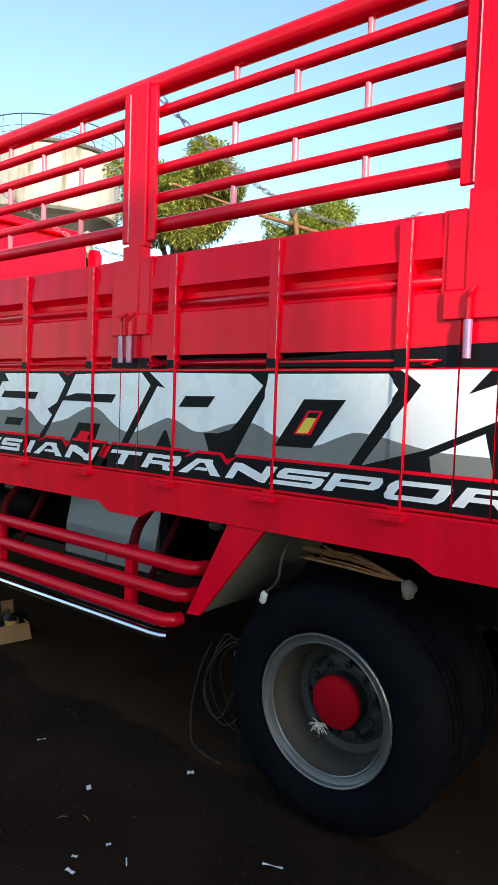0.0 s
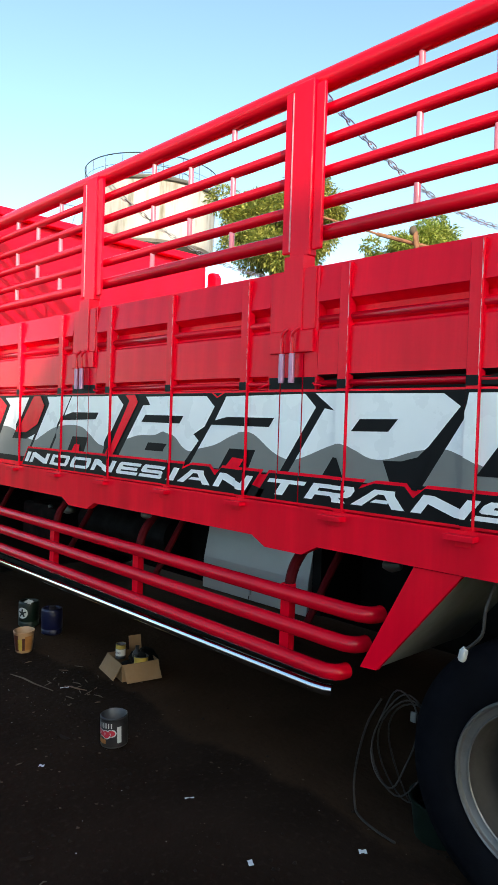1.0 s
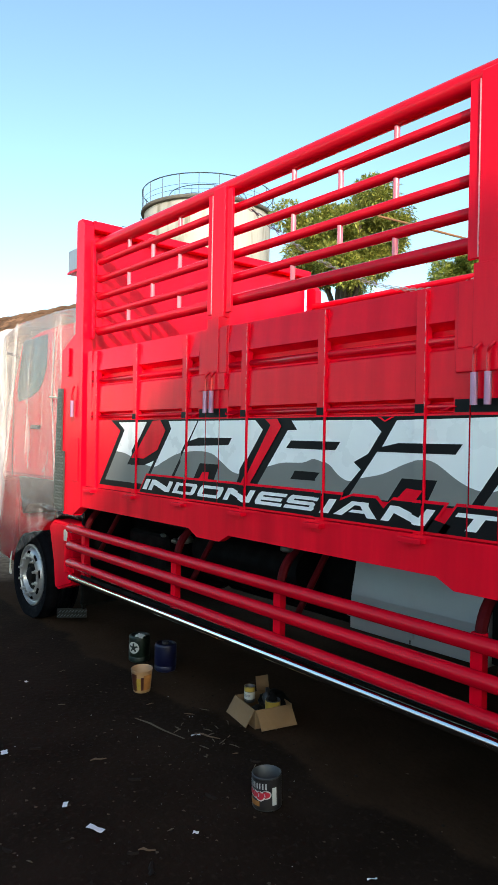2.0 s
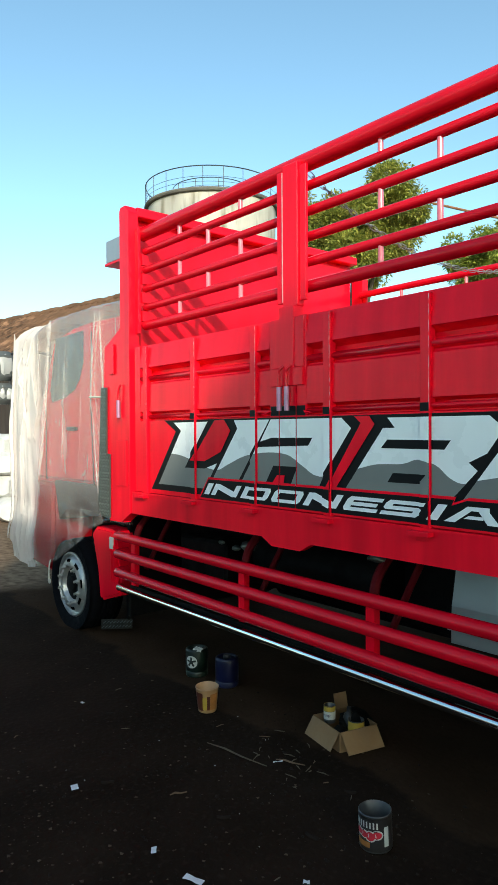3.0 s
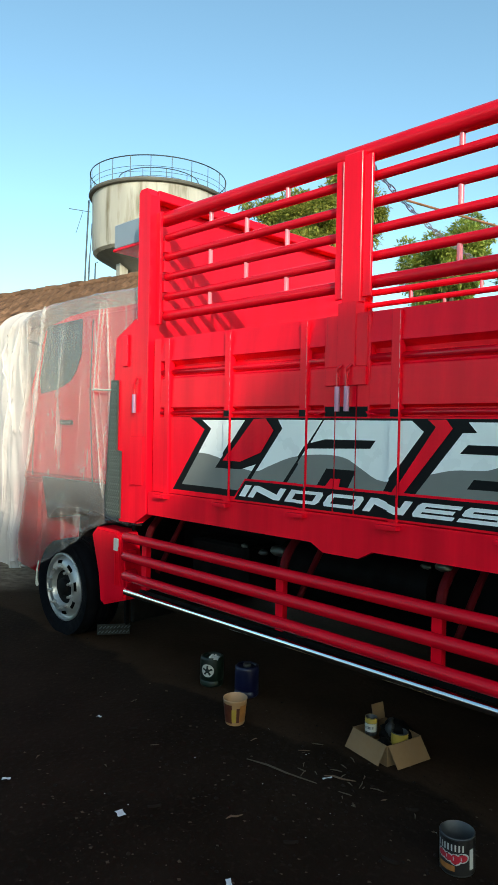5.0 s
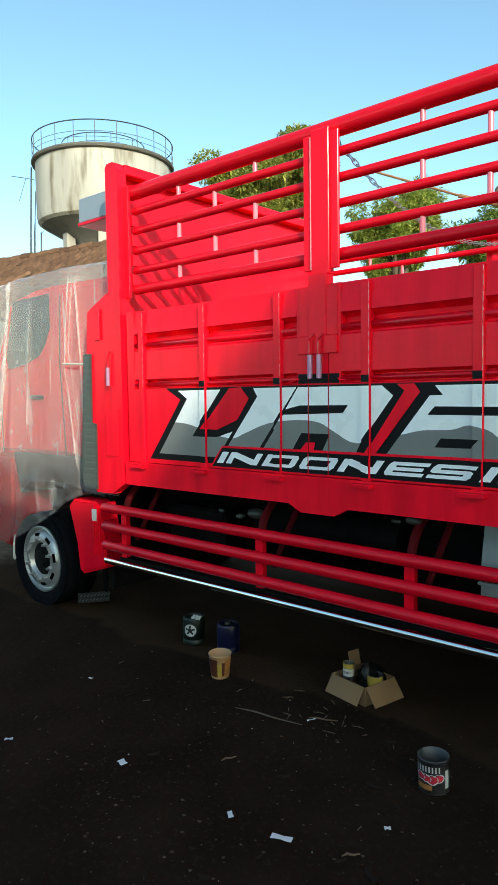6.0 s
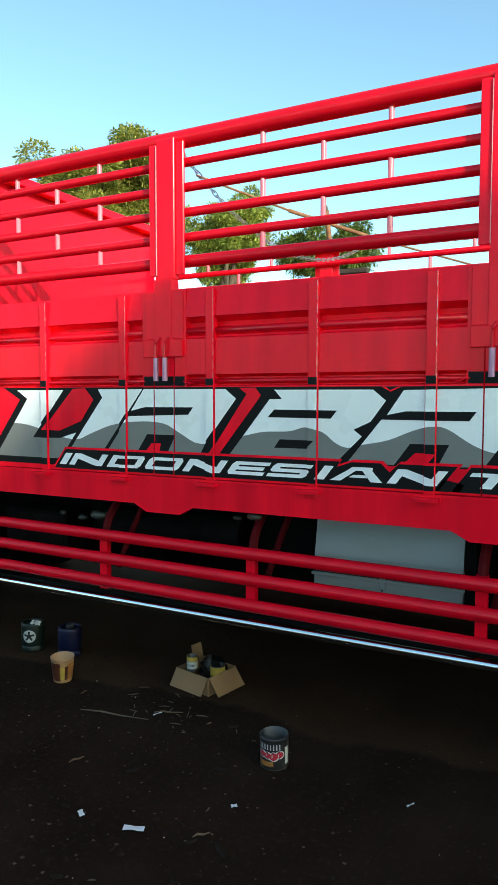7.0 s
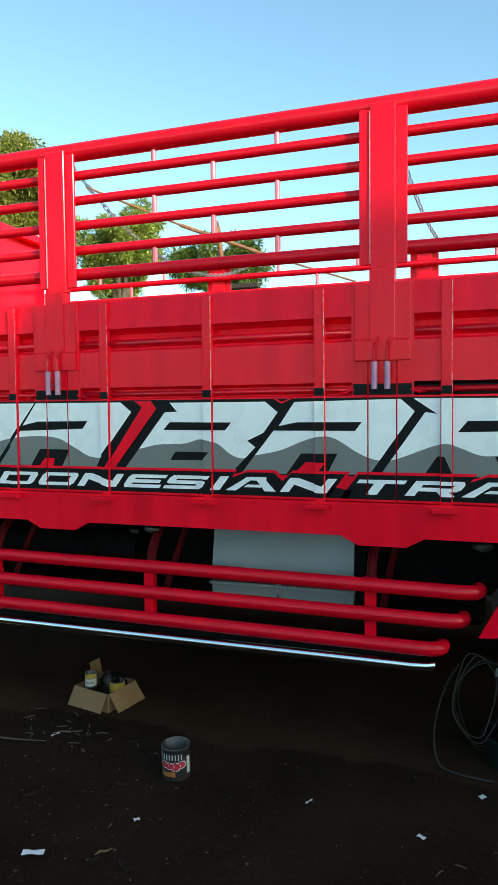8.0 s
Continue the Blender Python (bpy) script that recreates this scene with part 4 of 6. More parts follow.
    tube(bm, arc_points([(-3.05, 0.25, 2.30), (-3.60, 0.20, 2.44), (-3.92, 0.13, 2.45), (-4.02, 0.10, 2.40), (-4.02, 0.10, 1.95), (-3.92, 0.13, 1.90), (-3.62, 0.20, 1.90), (-3.28, 0.25, 1.88)], 5), 0.013, 8)
    part("mirror_arm", bm, M["black_plastic"], cab)
    for z0, z1 in ((2.185, 2.475), (1.955, 2.165)):
        bm = boxes((-4.08, -3.98, -0.06, 0.14, z0, z1), bevel=0.045)
        head = part("mirror", bm, M["mirror"], cab, "dark mirror head wrapped in plastic film", smooth=True)
        bm = bmesh.new()
        box(bm, -3.990, -3.968, -0.045, 0.125, z0 + 0.03, z1 - 0.03)
        bmesh.ops.subdivide_edges(bm, edges=bm.edges[:], cuts=5, use_grid_fill=True)
        for v in bm.verts:
            v.co.x -= 0.035 * (abs((v.co.y - 0.04) / 0.085) ** 4 + abs((2 * v.co.z - z0 - z1) / (z1 - z0 - 0.06)) ** 4)
            v.co.x += 0.030 * noise.noise(Vector((v.co.x * 20, v.co.y * 34, v.co.z * 9)))
        part("film", bm, M["mirror_wrap"], head, "crumpled clear film", smooth=True)


build_sides()
build_front_of_body()
build_underside()
build_side_guard()
build_rear_wheel(2.858, 0.478)
build_front_wheel(-2.785, 0.398)
build_cab()


# ---- painted lettering on the near side ----
from mathutils.geometry import tessellate_polygon

LAYER = 0.0013
WAVE = ((-1.20, 1.524), (-0.94, 1.531), (-0.79, 1.514), (-0.62, 1.468), (-0.47, 1.450), (-0.37, 1.484), (-0.21, 1.539), (-0.02, 1.562),
        (0.13, 1.553), (0.23, 1.506), (0.36, 1.455), (0.59, 1.502), (0.71, 1.528), (0.85, 1.535), (0.93, 1.556), (1.02, 1.535), (1.08, 1.490),
        (1.14, 1.468), (1.21, 1.484), (1.33, 1.509), (1.44, 1.554), (1.52, 1.575), (1.59, 1.566), (1.70, 1.500), (1.79, 1.471), (1.87, 1.482),
        (2.05, 1.548), (2.13, 1.532), (2.21, 1.502), (2.29, 1.504), (2.40, 1.538), (2.51, 1.553), (2.58, 1.536), (2.66, 1.505), (2.75, 1.478),
        (2.84, 1.488), (2.92, 1.520), (3.00, 1.543), (3.13, 1.528), (3.25, 1.505), (3.40, 1.495), (4.2, 1.49))
WAVE_LINE = [(p.x, p.y) for p in arc_points([(x, z, 0) for x, z in WAVE], 4)]


def cut(poly, axis, at, keep_above):
    """The part of a convex outline on one side of a straight line across one axis."""
    out = []
    for i, p in enumerate(poly):
        q = poly[(i + 1) % len(poly)]
        a, b = (p[axis] - at), (q[axis] - at)
        if not keep_above:
            a, b = -a, -b
        if a >= 0:
            out.append(p)
        if (a > 0 and b < 0) or (a < 0 and b > 0):
            t = a / (a - b)
            out.append((p[0] + (q[0] - p[0]) * t, p[1] + (q[1] - p[1]) * t))
    return out


def cut_line(poly, a, b, keep_above):
    """The part of a convex outline above or below the line from a to b."""
    out = []
    side = [((p[1] - a[1]) * (b[0] - a[0]) - (p[0] - a[0]) * (b[1] - a[1])) * (1 if keep_above else -1) for p in poly]
    for i, p in enumerate(poly):
        j = (i + 1) % len(poly)
        q = poly[j]
        if side[i] >= 0:
            out.append(p)
        if side[i] * side[j] < 0:
            t = side[i] / (side[i] - side[j])
            out.append((p[0] + (q[0] - p[0]) * t, p[1] + (q[1] - p[1]) * t))
    return out


def area(poly):
    return abs(sum(p[0] * q[1] - q[0] * p[1] for p, q in zip(poly, poly[1:] + poly[:1]))) / 2


def slabs():
    """Stretches of the side along x with the depth of the painted face in each."""
    marks = []
    for x in RIBS:
        marks.append((x - RIB_HALF + 0.003, x + RIB_HALF - 0.003, -RIB_OUT))
    out, at = [], -3.0
    for a, b, y in marks:
        out += [(at, a - 0.004, 0.0), (a, b, y)]
        at = b + 0.004
    out.append((at, 9.0, 0.0))
    gaps = []
    for a, b, y in out:
        for p in POSTS:
            for e in (p - 0.063, p + 0.063):
                if y == 0.0 and a < e < b:
                    gaps.append((a, e - 0.003, y))
                    a = e + 0.003
        gaps.append((a, b, y))
    return gaps


SLABS = slabs()


def paint(name, outlines, layer, material, wave=False, label=""):
    """Lays flat painted shapes, given as outlines of (x, z), on the panels, the rib faces and the post strips."""
    bm = bmesh.new()
    for outline in outlines:
        tris = [[outline[i] for i in t] for t in tessellate_polygon([[Vector((x, z, 0)) for x, z in outline]])]
        for tri in tris:
            lo, hi = min(p[0] for p in tri), max(p[0] for p in tri)
            for a, b, y in SLABS:
                if b <= lo or a >= hi:
                    continue
                piece = cut(cut(tri, 0, a, True), 0, b, False)
                if len(piece) < 3 or area(piece) < 1e-7:
                    continue
                split = [(piece, 0)]
                if wave:
                    split = []
                    for p, q in zip(WAVE_LINE, WAVE_LINE[1:]):
                        if q[0] <= a or p[0] >= b:
                            continue
                        strip = cut(cut(piece, 0, p[0], True), 0, q[0], False)
                        if len(strip) > 2:
                            split += [(cut_line(strip, p, q, True), 0), (cut_line(strip, p, q, False), 1)]
                for shape, index in split:
                    if len(shape) > 2 and area(shape) > 1e-7:
                        f = bm.faces.new([bm.verts.new((x, y - layer * LAYER, z - TILT * x)) for x, z in shape])
                        f.material_index = index
    bmesh.ops.recalc_face_normals(bm, faces=bm.faces[:])
    for f in bm.faces:
        if f.normal.y > 0:
            f.normal_flip()
    return part(name, bm, material, truck, label)


def build_lettering():
    both = [M["white"], M["grey"]]
    back = [[(-1.03, 1.740), (-0.90, 1.670), (-1.19, 1.295), (-0.60, 1.297), (-0.55, 1.385), (0.40, 1.385), (3.95, 1.42), (3.95, 1.765), (1.9, 1.752)]]
    tail = [(2.60, 1.772), (3.95, 1.772), (3.95, 1.868), (3.37, 1.845), (2.911, 1.819), (2.609, 1.795)]
    for p in POSTS[1:4]:
        back.append([(p - 0.128, 1.751 + TILT * p), (p + 0.128, 1.751 + TILT * p), (p + 0.128, 1.800 + TILT * p), (p - 0.128, 1.800 + TILT * p)])
    for x in RIBS[1:10]:
        back.append([(x - 0.03, 1.751 + TILT * x), (x + 0.03, 1.751 + TILT * x), (x + 0.03, 1.786 + TILT * x), (x - 0.03, 1.786 + TILT * x)])
    paint("lettering_outline", back[:1], 1, M["black"], label="black painted outline of the lettering")
    paint("lettering_outline", [tail], 1, M["black"], label="black painted wedge above the lettering")
    for shape in back[1:4]:
        paint("lettering_border", [shape], 2, M["black"])
    for quad in back[4:]:
        bm = bmesh.new()
        x0, x1 = quad[0][0] + 0.008, quad[1][0] - 0.008
        bm.faces.new([bm.verts.new((x, -RIB_OUT - 2 * LAYER, z - TILT * x)) for x, z in ((x0, quad[0][1]), (x1, quad[1][1]), (x1, quad[2][1]), (x0, quad[3][1]))])
        part("lettering_border", bm, M["black"], truck)
    letters = {
        "letter_l": [[(-0.92, 1.725), (-0.56, 1.728), (-0.80, 1.450), (-0.59, 1.453), (-0.47, 1.488), (-0.54, 1.400), (-0.61, 1.335), (-1.10, 1.333), (-0.84, 1.675)]],
        "letter_stroke": [[(-0.31, 1.733), (-0.01, 1.734), (-0.28, 1.390), (-0.51, 1.400), (-0.28, 1.687)]],
        "letter_a": [[(-0.08, 1.624), (0.00, 1.734), (0.50, 1.736), (0.56, 1.688), (0.385, 1.465), (0.35, 1.400), (0.15, 1.400), (0.20, 1.495), (0.02, 1.495),
                      (-0.05, 1.390), (-0.25, 1.392), (-0.10, 1.589)]],
        "letter_b": [[(0.77, 1.733), (1.26, 1.735), (1.32, 1.686), (1.25, 1.590), (1.17, 1.552), (1.21, 1.522), (1.09, 1.400), (0.52, 1.405), (0.745, 1.687), (0.81, 1.689)]],
        "letter_a_second": [[(1.325, 1.622), (1.40, 1.733), (1.88, 1.744), (1.94, 1.690), (1.745, 1.410), (1.55, 1.400), (1.60, 1.499), (1.43, 1.497),
                             (1.36, 1.400), (1.14, 1.399), (1.30, 1.601)]],
        "letter_r": [[(1.935, 1.746), (2.51, 1.744), (2.575, 1.700), (2.46, 1.561), (2.30, 1.410), (1.79, 1.405), (1.985, 1.686), (2.035, 1.678)]],
        "letter_o": [[(2.605, 1.712), (2.61, 1.745), (3.11, 1.750), (3.155, 1.697), (2.965, 1.420), (2.44, 1.420), (2.59, 1.660)]],
        "letter_k": [[(3.16, 1.764), (3.46, 1.766), (3.39, 1.688), (3.60, 1.764), (3.80, 1.764), (3.50, 1.615), (3.25, 1.500), (3.02, 1.430), (3.23, 1.713)],
                     [(3.27, 1.481), (3.45, 1.567), (3.485, 1.425), (3.28, 1.425)]],
    }
    for outlines in letters.values():
        paint("painted_letter", outlines, 2, both, wave=True, label="white painted letter with a grey wave along its foot")
    dark = [[(-0.10, 1.614), (0.01, 1.639), (0.31, 1.642), (0.28, 1.603), (-0.10, 1.589)],
            [(0.77, 1.638), (1.09, 1.638), (1.06, 1.600), (0.735, 1.600)], [(0.80, 1.495), (0.98, 1.495), (0.94, 1.455), (0.77, 1.453)],
            [(1.325, 1.622), (1.41, 1.640), (1.71, 1.642), (1.68, 1.602), (1.30, 1.601)],
            [(2.16, 1.648), (2.33, 1.651), (2.29, 1.604), (2.12, 1.600)], [(2.035, 1.495), (1.985, 1.420), (2.10, 1.418), (2.065, 1.495)],
            [(2.27, 1.498), (2.35, 1.500), (2.47, 1.534), (2.42, 1.428), (2.42, 1.40), (2.31, 1.405)],
            [(2.77, 1.653), (2.95, 1.656), (2.81, 1.474), (2.64, 1.471)]]
    for shape in dark:
        paint("letter_opening", [shape], 3, M["black"], label="black painted opening of a letter")
    red = [[(-0.49, 1.734), (-0.40, 1.739), (-0.34, 1.676), (-0.43, 1.555), (-0.59, 1.496), (-0.72, 1.497)],
           [(0.58, 1.742), (0.67, 1.743), (0.70, 1.705), (0.45, 1.390), (0.40, 1.395), (0.62, 1.711)],
           [(0.05, 1.447), (0.11, 1.449), (0.10, 1.405), (0.01, 1.400)], [(1.455, 1.458), (1.545, 1.456), (1.50, 1.400), (1.40, 1.405)],
           [(1.30, 1.748), (1.34, 1.726), (1.39, 1.748), (1.375, 1.748), (1.34, 1.733), (1.315, 1.748)],
           [(2.79, 1.612), (2.855, 1.613), (2.805, 1.523), (2.728, 1.521)]]
    for shape in red:
        paint("lettering_accent", [shape], 4, M["red"], label="red painted flash between the letters")
    paint("lettering_accent", [[(2.797, 1.605), (2.843, 1.606), (2.828, 1.586), (2.785, 1.586)]], 5, M["black"])
    paint("lettering_accent", [[(2.784, 1.585), (2.828, 1.585), (2.793, 1.528), (2.742, 1.526)]], 5, M["yellow"], label="small yellow painted block")

    # the line of smaller slanted capitals below, on a black ground with a thin red edge
    H, SLANT = 0.066, 0.76
    base = 1.3085

    def place(x, z):
        return x + SLANT * z, base + TILT * (x + SLANT * z) + z

    words = (("INDONESIAN", (-0.59, -0.52, -0.25, 0.0, 0.245, 0.505, 0.73, 0.985, 1.06, 1.33), (0.05, 0.235, 0.22, 0.215, 0.225, 0.205, 0.205, 0.045, 0.25, 0.22)),
             ("TRANSPORT", (1.65, 1.898, 2.135, 2.40, 2.635, 2.868, 3.105, 3.355, 3.585), (0.21, 0.215, 0.24, 0.215, 0.215, 0.205, 0.215, 0.215, 0.21)))

    def glyph(ch, w):
        t, b, h = 0.042, 0.0165, H
        m0, m1 = h / 2 - b / 2, h / 2 + b / 2
        q = lambda x0, x1, z0, z1: [(x0, z0), (x1, z0), (x1, z1), (x0, z1)]
        c = 0.014
        if ch == "I":
            return [q(0, w, 0, h)]
        if ch == "N":
            return [q(0, t, 0, h), q(w - t, w, 0, h), [(t, h), (t, h - 0.03), (w - t, 0), (w - t, 0.03)]]
        if ch == "T":
            return [q(0, w, h - b, h), q(w / 2 - 0.026, w / 2 + 0.022, 0, h - b)]
        if ch == "E":
            return [q(0, t, b, h - b), [(c, 0), (w, 0), (w, b), (0, b), (0, c)], [(0, h - b), (w, h - b), (w, h), (c, h), (0, h - c)], q(t, w * 0.92, m0, m1)]
        if ch == "D":
            return [q(0, t, b, h - b), [(0, 0), (w - c, 0), (w, c), (w, b), (0, b)], [(0, h - b), (w, h - b), (w, h - c), (w - c, h), (0, h)], q(w - t, w, b, h - b)]
        if ch == "O":
            return [q(0, t, b, h - b), [(c, 0), (w - c, 0), (w, c), (w, b), (0, b), (0, c)], [(0, h - b), (w, h - b), (w, h - c), (w - c, h), (c, h), (0, h - c)],
                    q(w - t, w, b, h - b)]
        if ch == "S":
            return [[(0, 0), (w - c, 0), (w, c), (w, b), (0, b)], q(w - t, w, b, m0), [(c, m0), (w, m0), (w, m1 - 0.006), (w - c, m1), (0, m1), (0, m0 + 0.006)],
                    q(0, t, m1, h - b), [(0, h - b), (w, h - b), (w, h), (c, h), (0, h - c)]]
        if ch == "A":
            a0, a1 = w * 0.24, w * 0.62
            return [[(0, 0), (t + 0.01, 0), (a0 + 0.03, h - b), (a0 - 0.012, h - b)], [(a0 - 0.012, h - b), (a1 + 0.012, h - b), (a1, h), (a0, h)],
                    [(w - t - 0.012, 0), (w, 0), (a1 + 0.012, h - b), (a1 - 0.035, h - b)], [(0.078, 0.017), (w - 0.085, 0.017), (w - 0.092, 0.03), (0.092, 0.03)]]
        body = [q(0, t, 0, h - b), [(0, h - b), (w, h - b), (w, h - c), (w - c, h), (0, h)], q(w - t, w, m1 - 0.004, h - b),
                [(t, m0 - 0.004), (w - c, m0 - 0.004), (w, m0 + 0.006), (w, m1 - 0.004), (t, m1 - 0.004)]]
        if ch == "R":
            body.append([(w - t - 0.055, m0 - 0.004), (w - t - 0.002, m0 - 0.004), (w - 0.004, 0), (w - t - 0.02, 0)])
        return body

    paint("lettering_ground", [[place(x, z) for x, z in ((1.56, -0.022), (1.66, -0.022), (1.66, 0.012), (1.56, 0.030))]], 7, M["black"])
    for word, starts, widths in words:
        for grow, layer, mat in ((0.034, 6, M["red"]), (0.022, 7, M["black"])):
            top = []
            for ch, x, w in zip(word, starts, widths):
                if ch == "A":
                    top += [(x - 0.012, H * 0.62 + grow), (x + w * 0.20 - 0.01, H + grow), (x + w * 0.66 + 0.01, H + grow), (x + w - 0.005, H * 0.42 + grow)]
                else:
                    top += [(x - 0.012, H + grow), (x + w + 0.012, H + grow)]
            x0, x1 = starts[0] - grow, starts[-1] + widths[-1] + grow
            top = [(x0, H + grow)] + top[1:-1] + [(x1, H + grow)]
            low = -0.022 if layer == 7 else -0.029
            outline = [place(x, z) for x, z in [(x0, low), (x1, low)] + top[::-1]]
            paint("lettering_ground", [outline], layer, mat, label="black painted ground with a thin red edge")
        for ch, x, w in zip(word, starts, widths):
            paint("painted_capital", [[place(x + gx, gz) for gx, gz in poly] for poly in glyph(ch, w)], 8, M["white"], label="slanted white painted capital letter")


build_lettering()


# ---- clear plastic sheet over the cab ----
# folds down the sheet: half width, height, and where each runs along the cab's side
FOLDS = (
    (0.032, 0.026, ((-2.855, 2.60), (-2.926, 2.279), (-3.044, 1.714), (-3.135, 1.243))),
    (0.009, 0.012, ((-2.08, 2.56), (-2.125, 2.223), (-2.157, 1.874), (-2.089, 1.564), (-2.010, 1.20))),
    (0.007, 0.010, ((-2.04, 2.55), (-2.085, 2.222), (-2.110, 2.03), (-2.05, 1.719), (-1.955, 1.30))),
    (0.013, 0.016, ((-2.00, 2.58), (-1.97, 2.1), (-1.93, 1.6), (-1.88, 1.15))),
    (0.006, 0.007, ((-2.60, 2.60), (-2.67, 1.9), (-2.72, 1.35))),
    (0.006, 0.006, ((-2.34, 2.0), (-2.38, 1.6), (-2.42, 1.3))),
    (0.026, 0.026, ((-3.645, 2.57), (-3.72, 2.048), (-3.75, 1.515), (-3.78, 0.66))),
    (0.016, 0.020, ((-3.443, 2.50), (-3.572, 2.255), (-3.41, 1.804), (-3.39, 1.60))),
    (0.013, 0.016, ((-3.150, 2.54), (-3.171, 2.072), (-3.31, 1.60))),
    (0.014, 0.018, ((-3.30, 2.47), (-3.417, 2.083), (-3.555, 1.40), (-3.58, 0.9))),
    (0.010, 0.012, ((-3.24, 2.50), (-3.27, 2.2), (-3.22, 1.75))),
    (0.011, 0.014, ((-3.143, 1.19), (-2.927, 1.03), (-2.452, 0.975), (-1.849, 1.012))),
    (0.009, 0.010, ((-3.06, 1.075), (-2.59, 1.03), (-1.887, 1.025))),
    (0.009, 0.011, ((-2.85, 0.72), (-2.40, 0.86), (-1.86, 1.0))),
    (0.012, 0.012, ((-3.50, 0.46), (-2.95, 0.63), (-2.44, 0.82), (-2.0, 0.99))),
    (0.010, 0.016, ((-2.073, 1.29), (-2.02, 1.18), (-1.90, 1.06))),
)


def fold_height(x, z):
    """How far the folds lift the sheet at a place on the cab's side."""
    lift = 0.0
    for w, h, line in FOLDS:
        best = 9.0
        for (x0, z0), (x1, z1) in zip(line, line[1:]):
            if min(x0, x1) - 0.08 < x < max(x0, x1) + 0.08 and min(z0, z1) - 0.08 < z < max(z0, z1) + 0.08:
                dx, dz = x1 - x0, z1 - z0
                f = min(1.0, max(0.0, ((x - x0) * dx + (z - z0) * dz) / (dx * dx + dz * dz)))
                best = min(best, math.hypot(x - x0 - f * dx, z - z0 - f * dz))
        if best < 0.08:
            lift = max(lift, h * math.exp(-(best / w) ** 2))
    return lift


def build_sheet():
    """One sheet hung round the cab from the body to the far front corner, with sharp folds and pleats laid over it."""
    columns = [(-1.58 - 0.0115 * k, 0.058) for k in range(187)]
    columns += [(p.x, p.y) for p in arc_points([(-3.735, 0.062, 0), (-3.86, 0.11, 0), (-3.93, 0.30, 0), (-3.95, 0.70, 0), (-3.96, 1.20, 0), (-3.92, 1.90, 0), (-3.78, 2.32, 0)], 14)]
    hem = ((-3.90, 0.50), (-3.45, 0.425), (-3.06, 0.495), (-2.66, 0.66), (-2.27, 0.868), (-1.99, 0.984), (-1.85, 1.00), (-1.58, 1.01))
    heads = ((-3.87, 2.50), (-3.14, 2.515), (-2.87, 2.585), (-2.56, 2.615), (-2.12, 2.615), (-1.58, 2.58))

    def along(line, v):
        for (x0, z0), (x1, z1) in zip(line, line[1:]):
            if v <= x1:
                return z0 + (z1 - z0) * max(0.0, (v - x0) / (x1 - x0))
        return line[-1][1]

    def lie(x, v, y=0.058):
        """Where the sheet hangs: the slack swell, the folds, and the creases that fan out from the knot at the rear foot."""
        top, low = along(heads, x), along(hem, x)
        z = top + (low - top) * v
        calm = 0.30 if x > -2.9 else 0.30 + 0.7 * min(1.0, (-2.9 - x) / 0.3)
        wave = 0.040 * noise.noise(Vector((x * 3.1 + y * 4 + v * 0.8, v * 1.8, 1.0))) + 0.018 * noise.noise(Vector((x * 8 + y * 9 - v * 1.5, v * 3.2, 7.0)))
        crease = 1 - abs(noise.noise(Vector((x * 7 + y * 8 + 0.5 * v, v * 1.3, 3.0))))
        wave += 0.020 * crease ** 7 + 0.003 * noise.noise(Vector((x * 30 + y * 22, v * 12, 2.0)))
        slack = 0.045 * math.exp(-((v - 0.88) / 0.12) ** 2) * (0.4 + noise.noise(Vector((x * 4, v * 5, 4.0))))
        if y > 0.09:
            return z, wave + 0.5 * slack + 0.008
        dist, ray = math.hypot(x + 1.80, z - 1.02), math.atan2(z - 1.02, -(x + 1.80))
        fan = max(0.0, 1 - dist / 1.1) * min(1.0, dist / 0.15) * math.exp(-((ray + 0.15) / 0.55) ** 2)
        fan *= 0.6 * abs(noise.noise(Vector((ray * 9.0, dist * 0.7, 3.0)))) + 0.3 * noise.noise(Vector((ray * 24.0, dist, 5.0)))
        gather = max(0.0, 1 - abs(x + 1.80) / 0.40) * max(0.0, (v - 0.72) / 0.28)
        lift = wave * calm + slack + 0.008 + fold_height(x, z) + 0.06 * fan - 0.03 * gather
        return z, lift

    rows = 104
    bm = bmesh.new()
    grid = []
    for x, y in columns:
        col = []
        for r in range(rows):
            z, lift = lie(x, r / (rows - 1), y)
            col.append(bm.verts.new((x, y - lift, z) if y < 0.09 else (x - lift, y, z)))
        grid.append(col)
    for a, b in zip(grid, grid[1:]):
        for r in range(rows - 1):
            bm.faces.new((a[r], a[r + 1], b[r + 1], b[r]))
    # the part laid over the roof, rounded over the edge
    inner = []
    for k, col in enumerate(grid):
        c = col[0].co
        mid = Vector((-2.60, 1.2, 2.66))
        line = [col[0]]
        for j in range(1, 9):
            f = (0.012, 0.03, 0.06, 0.12, 0.25, 0.45, 0.7, 1.0)[j - 1]
            q = c.lerp(mid, f)
            q.z = c.z + (mid.z - c.z) * (1 - (1 - f) ** 14) + 0.008 * noise.noise(Vector((k * 0.08, j, 0)))
            line.append(bm.verts.new(q))
        inner.append(line)
    for a, b in zip(inner, inner[1:]):
        for j in range(8):
            bm.faces.new((a[j], b[j], b[j + 1], a[j + 1]))
    bmesh.ops.recalc_face_normals(bm, faces=bm.faces[:])
    ob = link_mesh("plastic_sheet", bm, M["sheet"], smooth=True)
    ob.matrix_world = CAB
    tagged(ob, "creased clear plastic sheet draped over the truck cab", "plastic sheet")
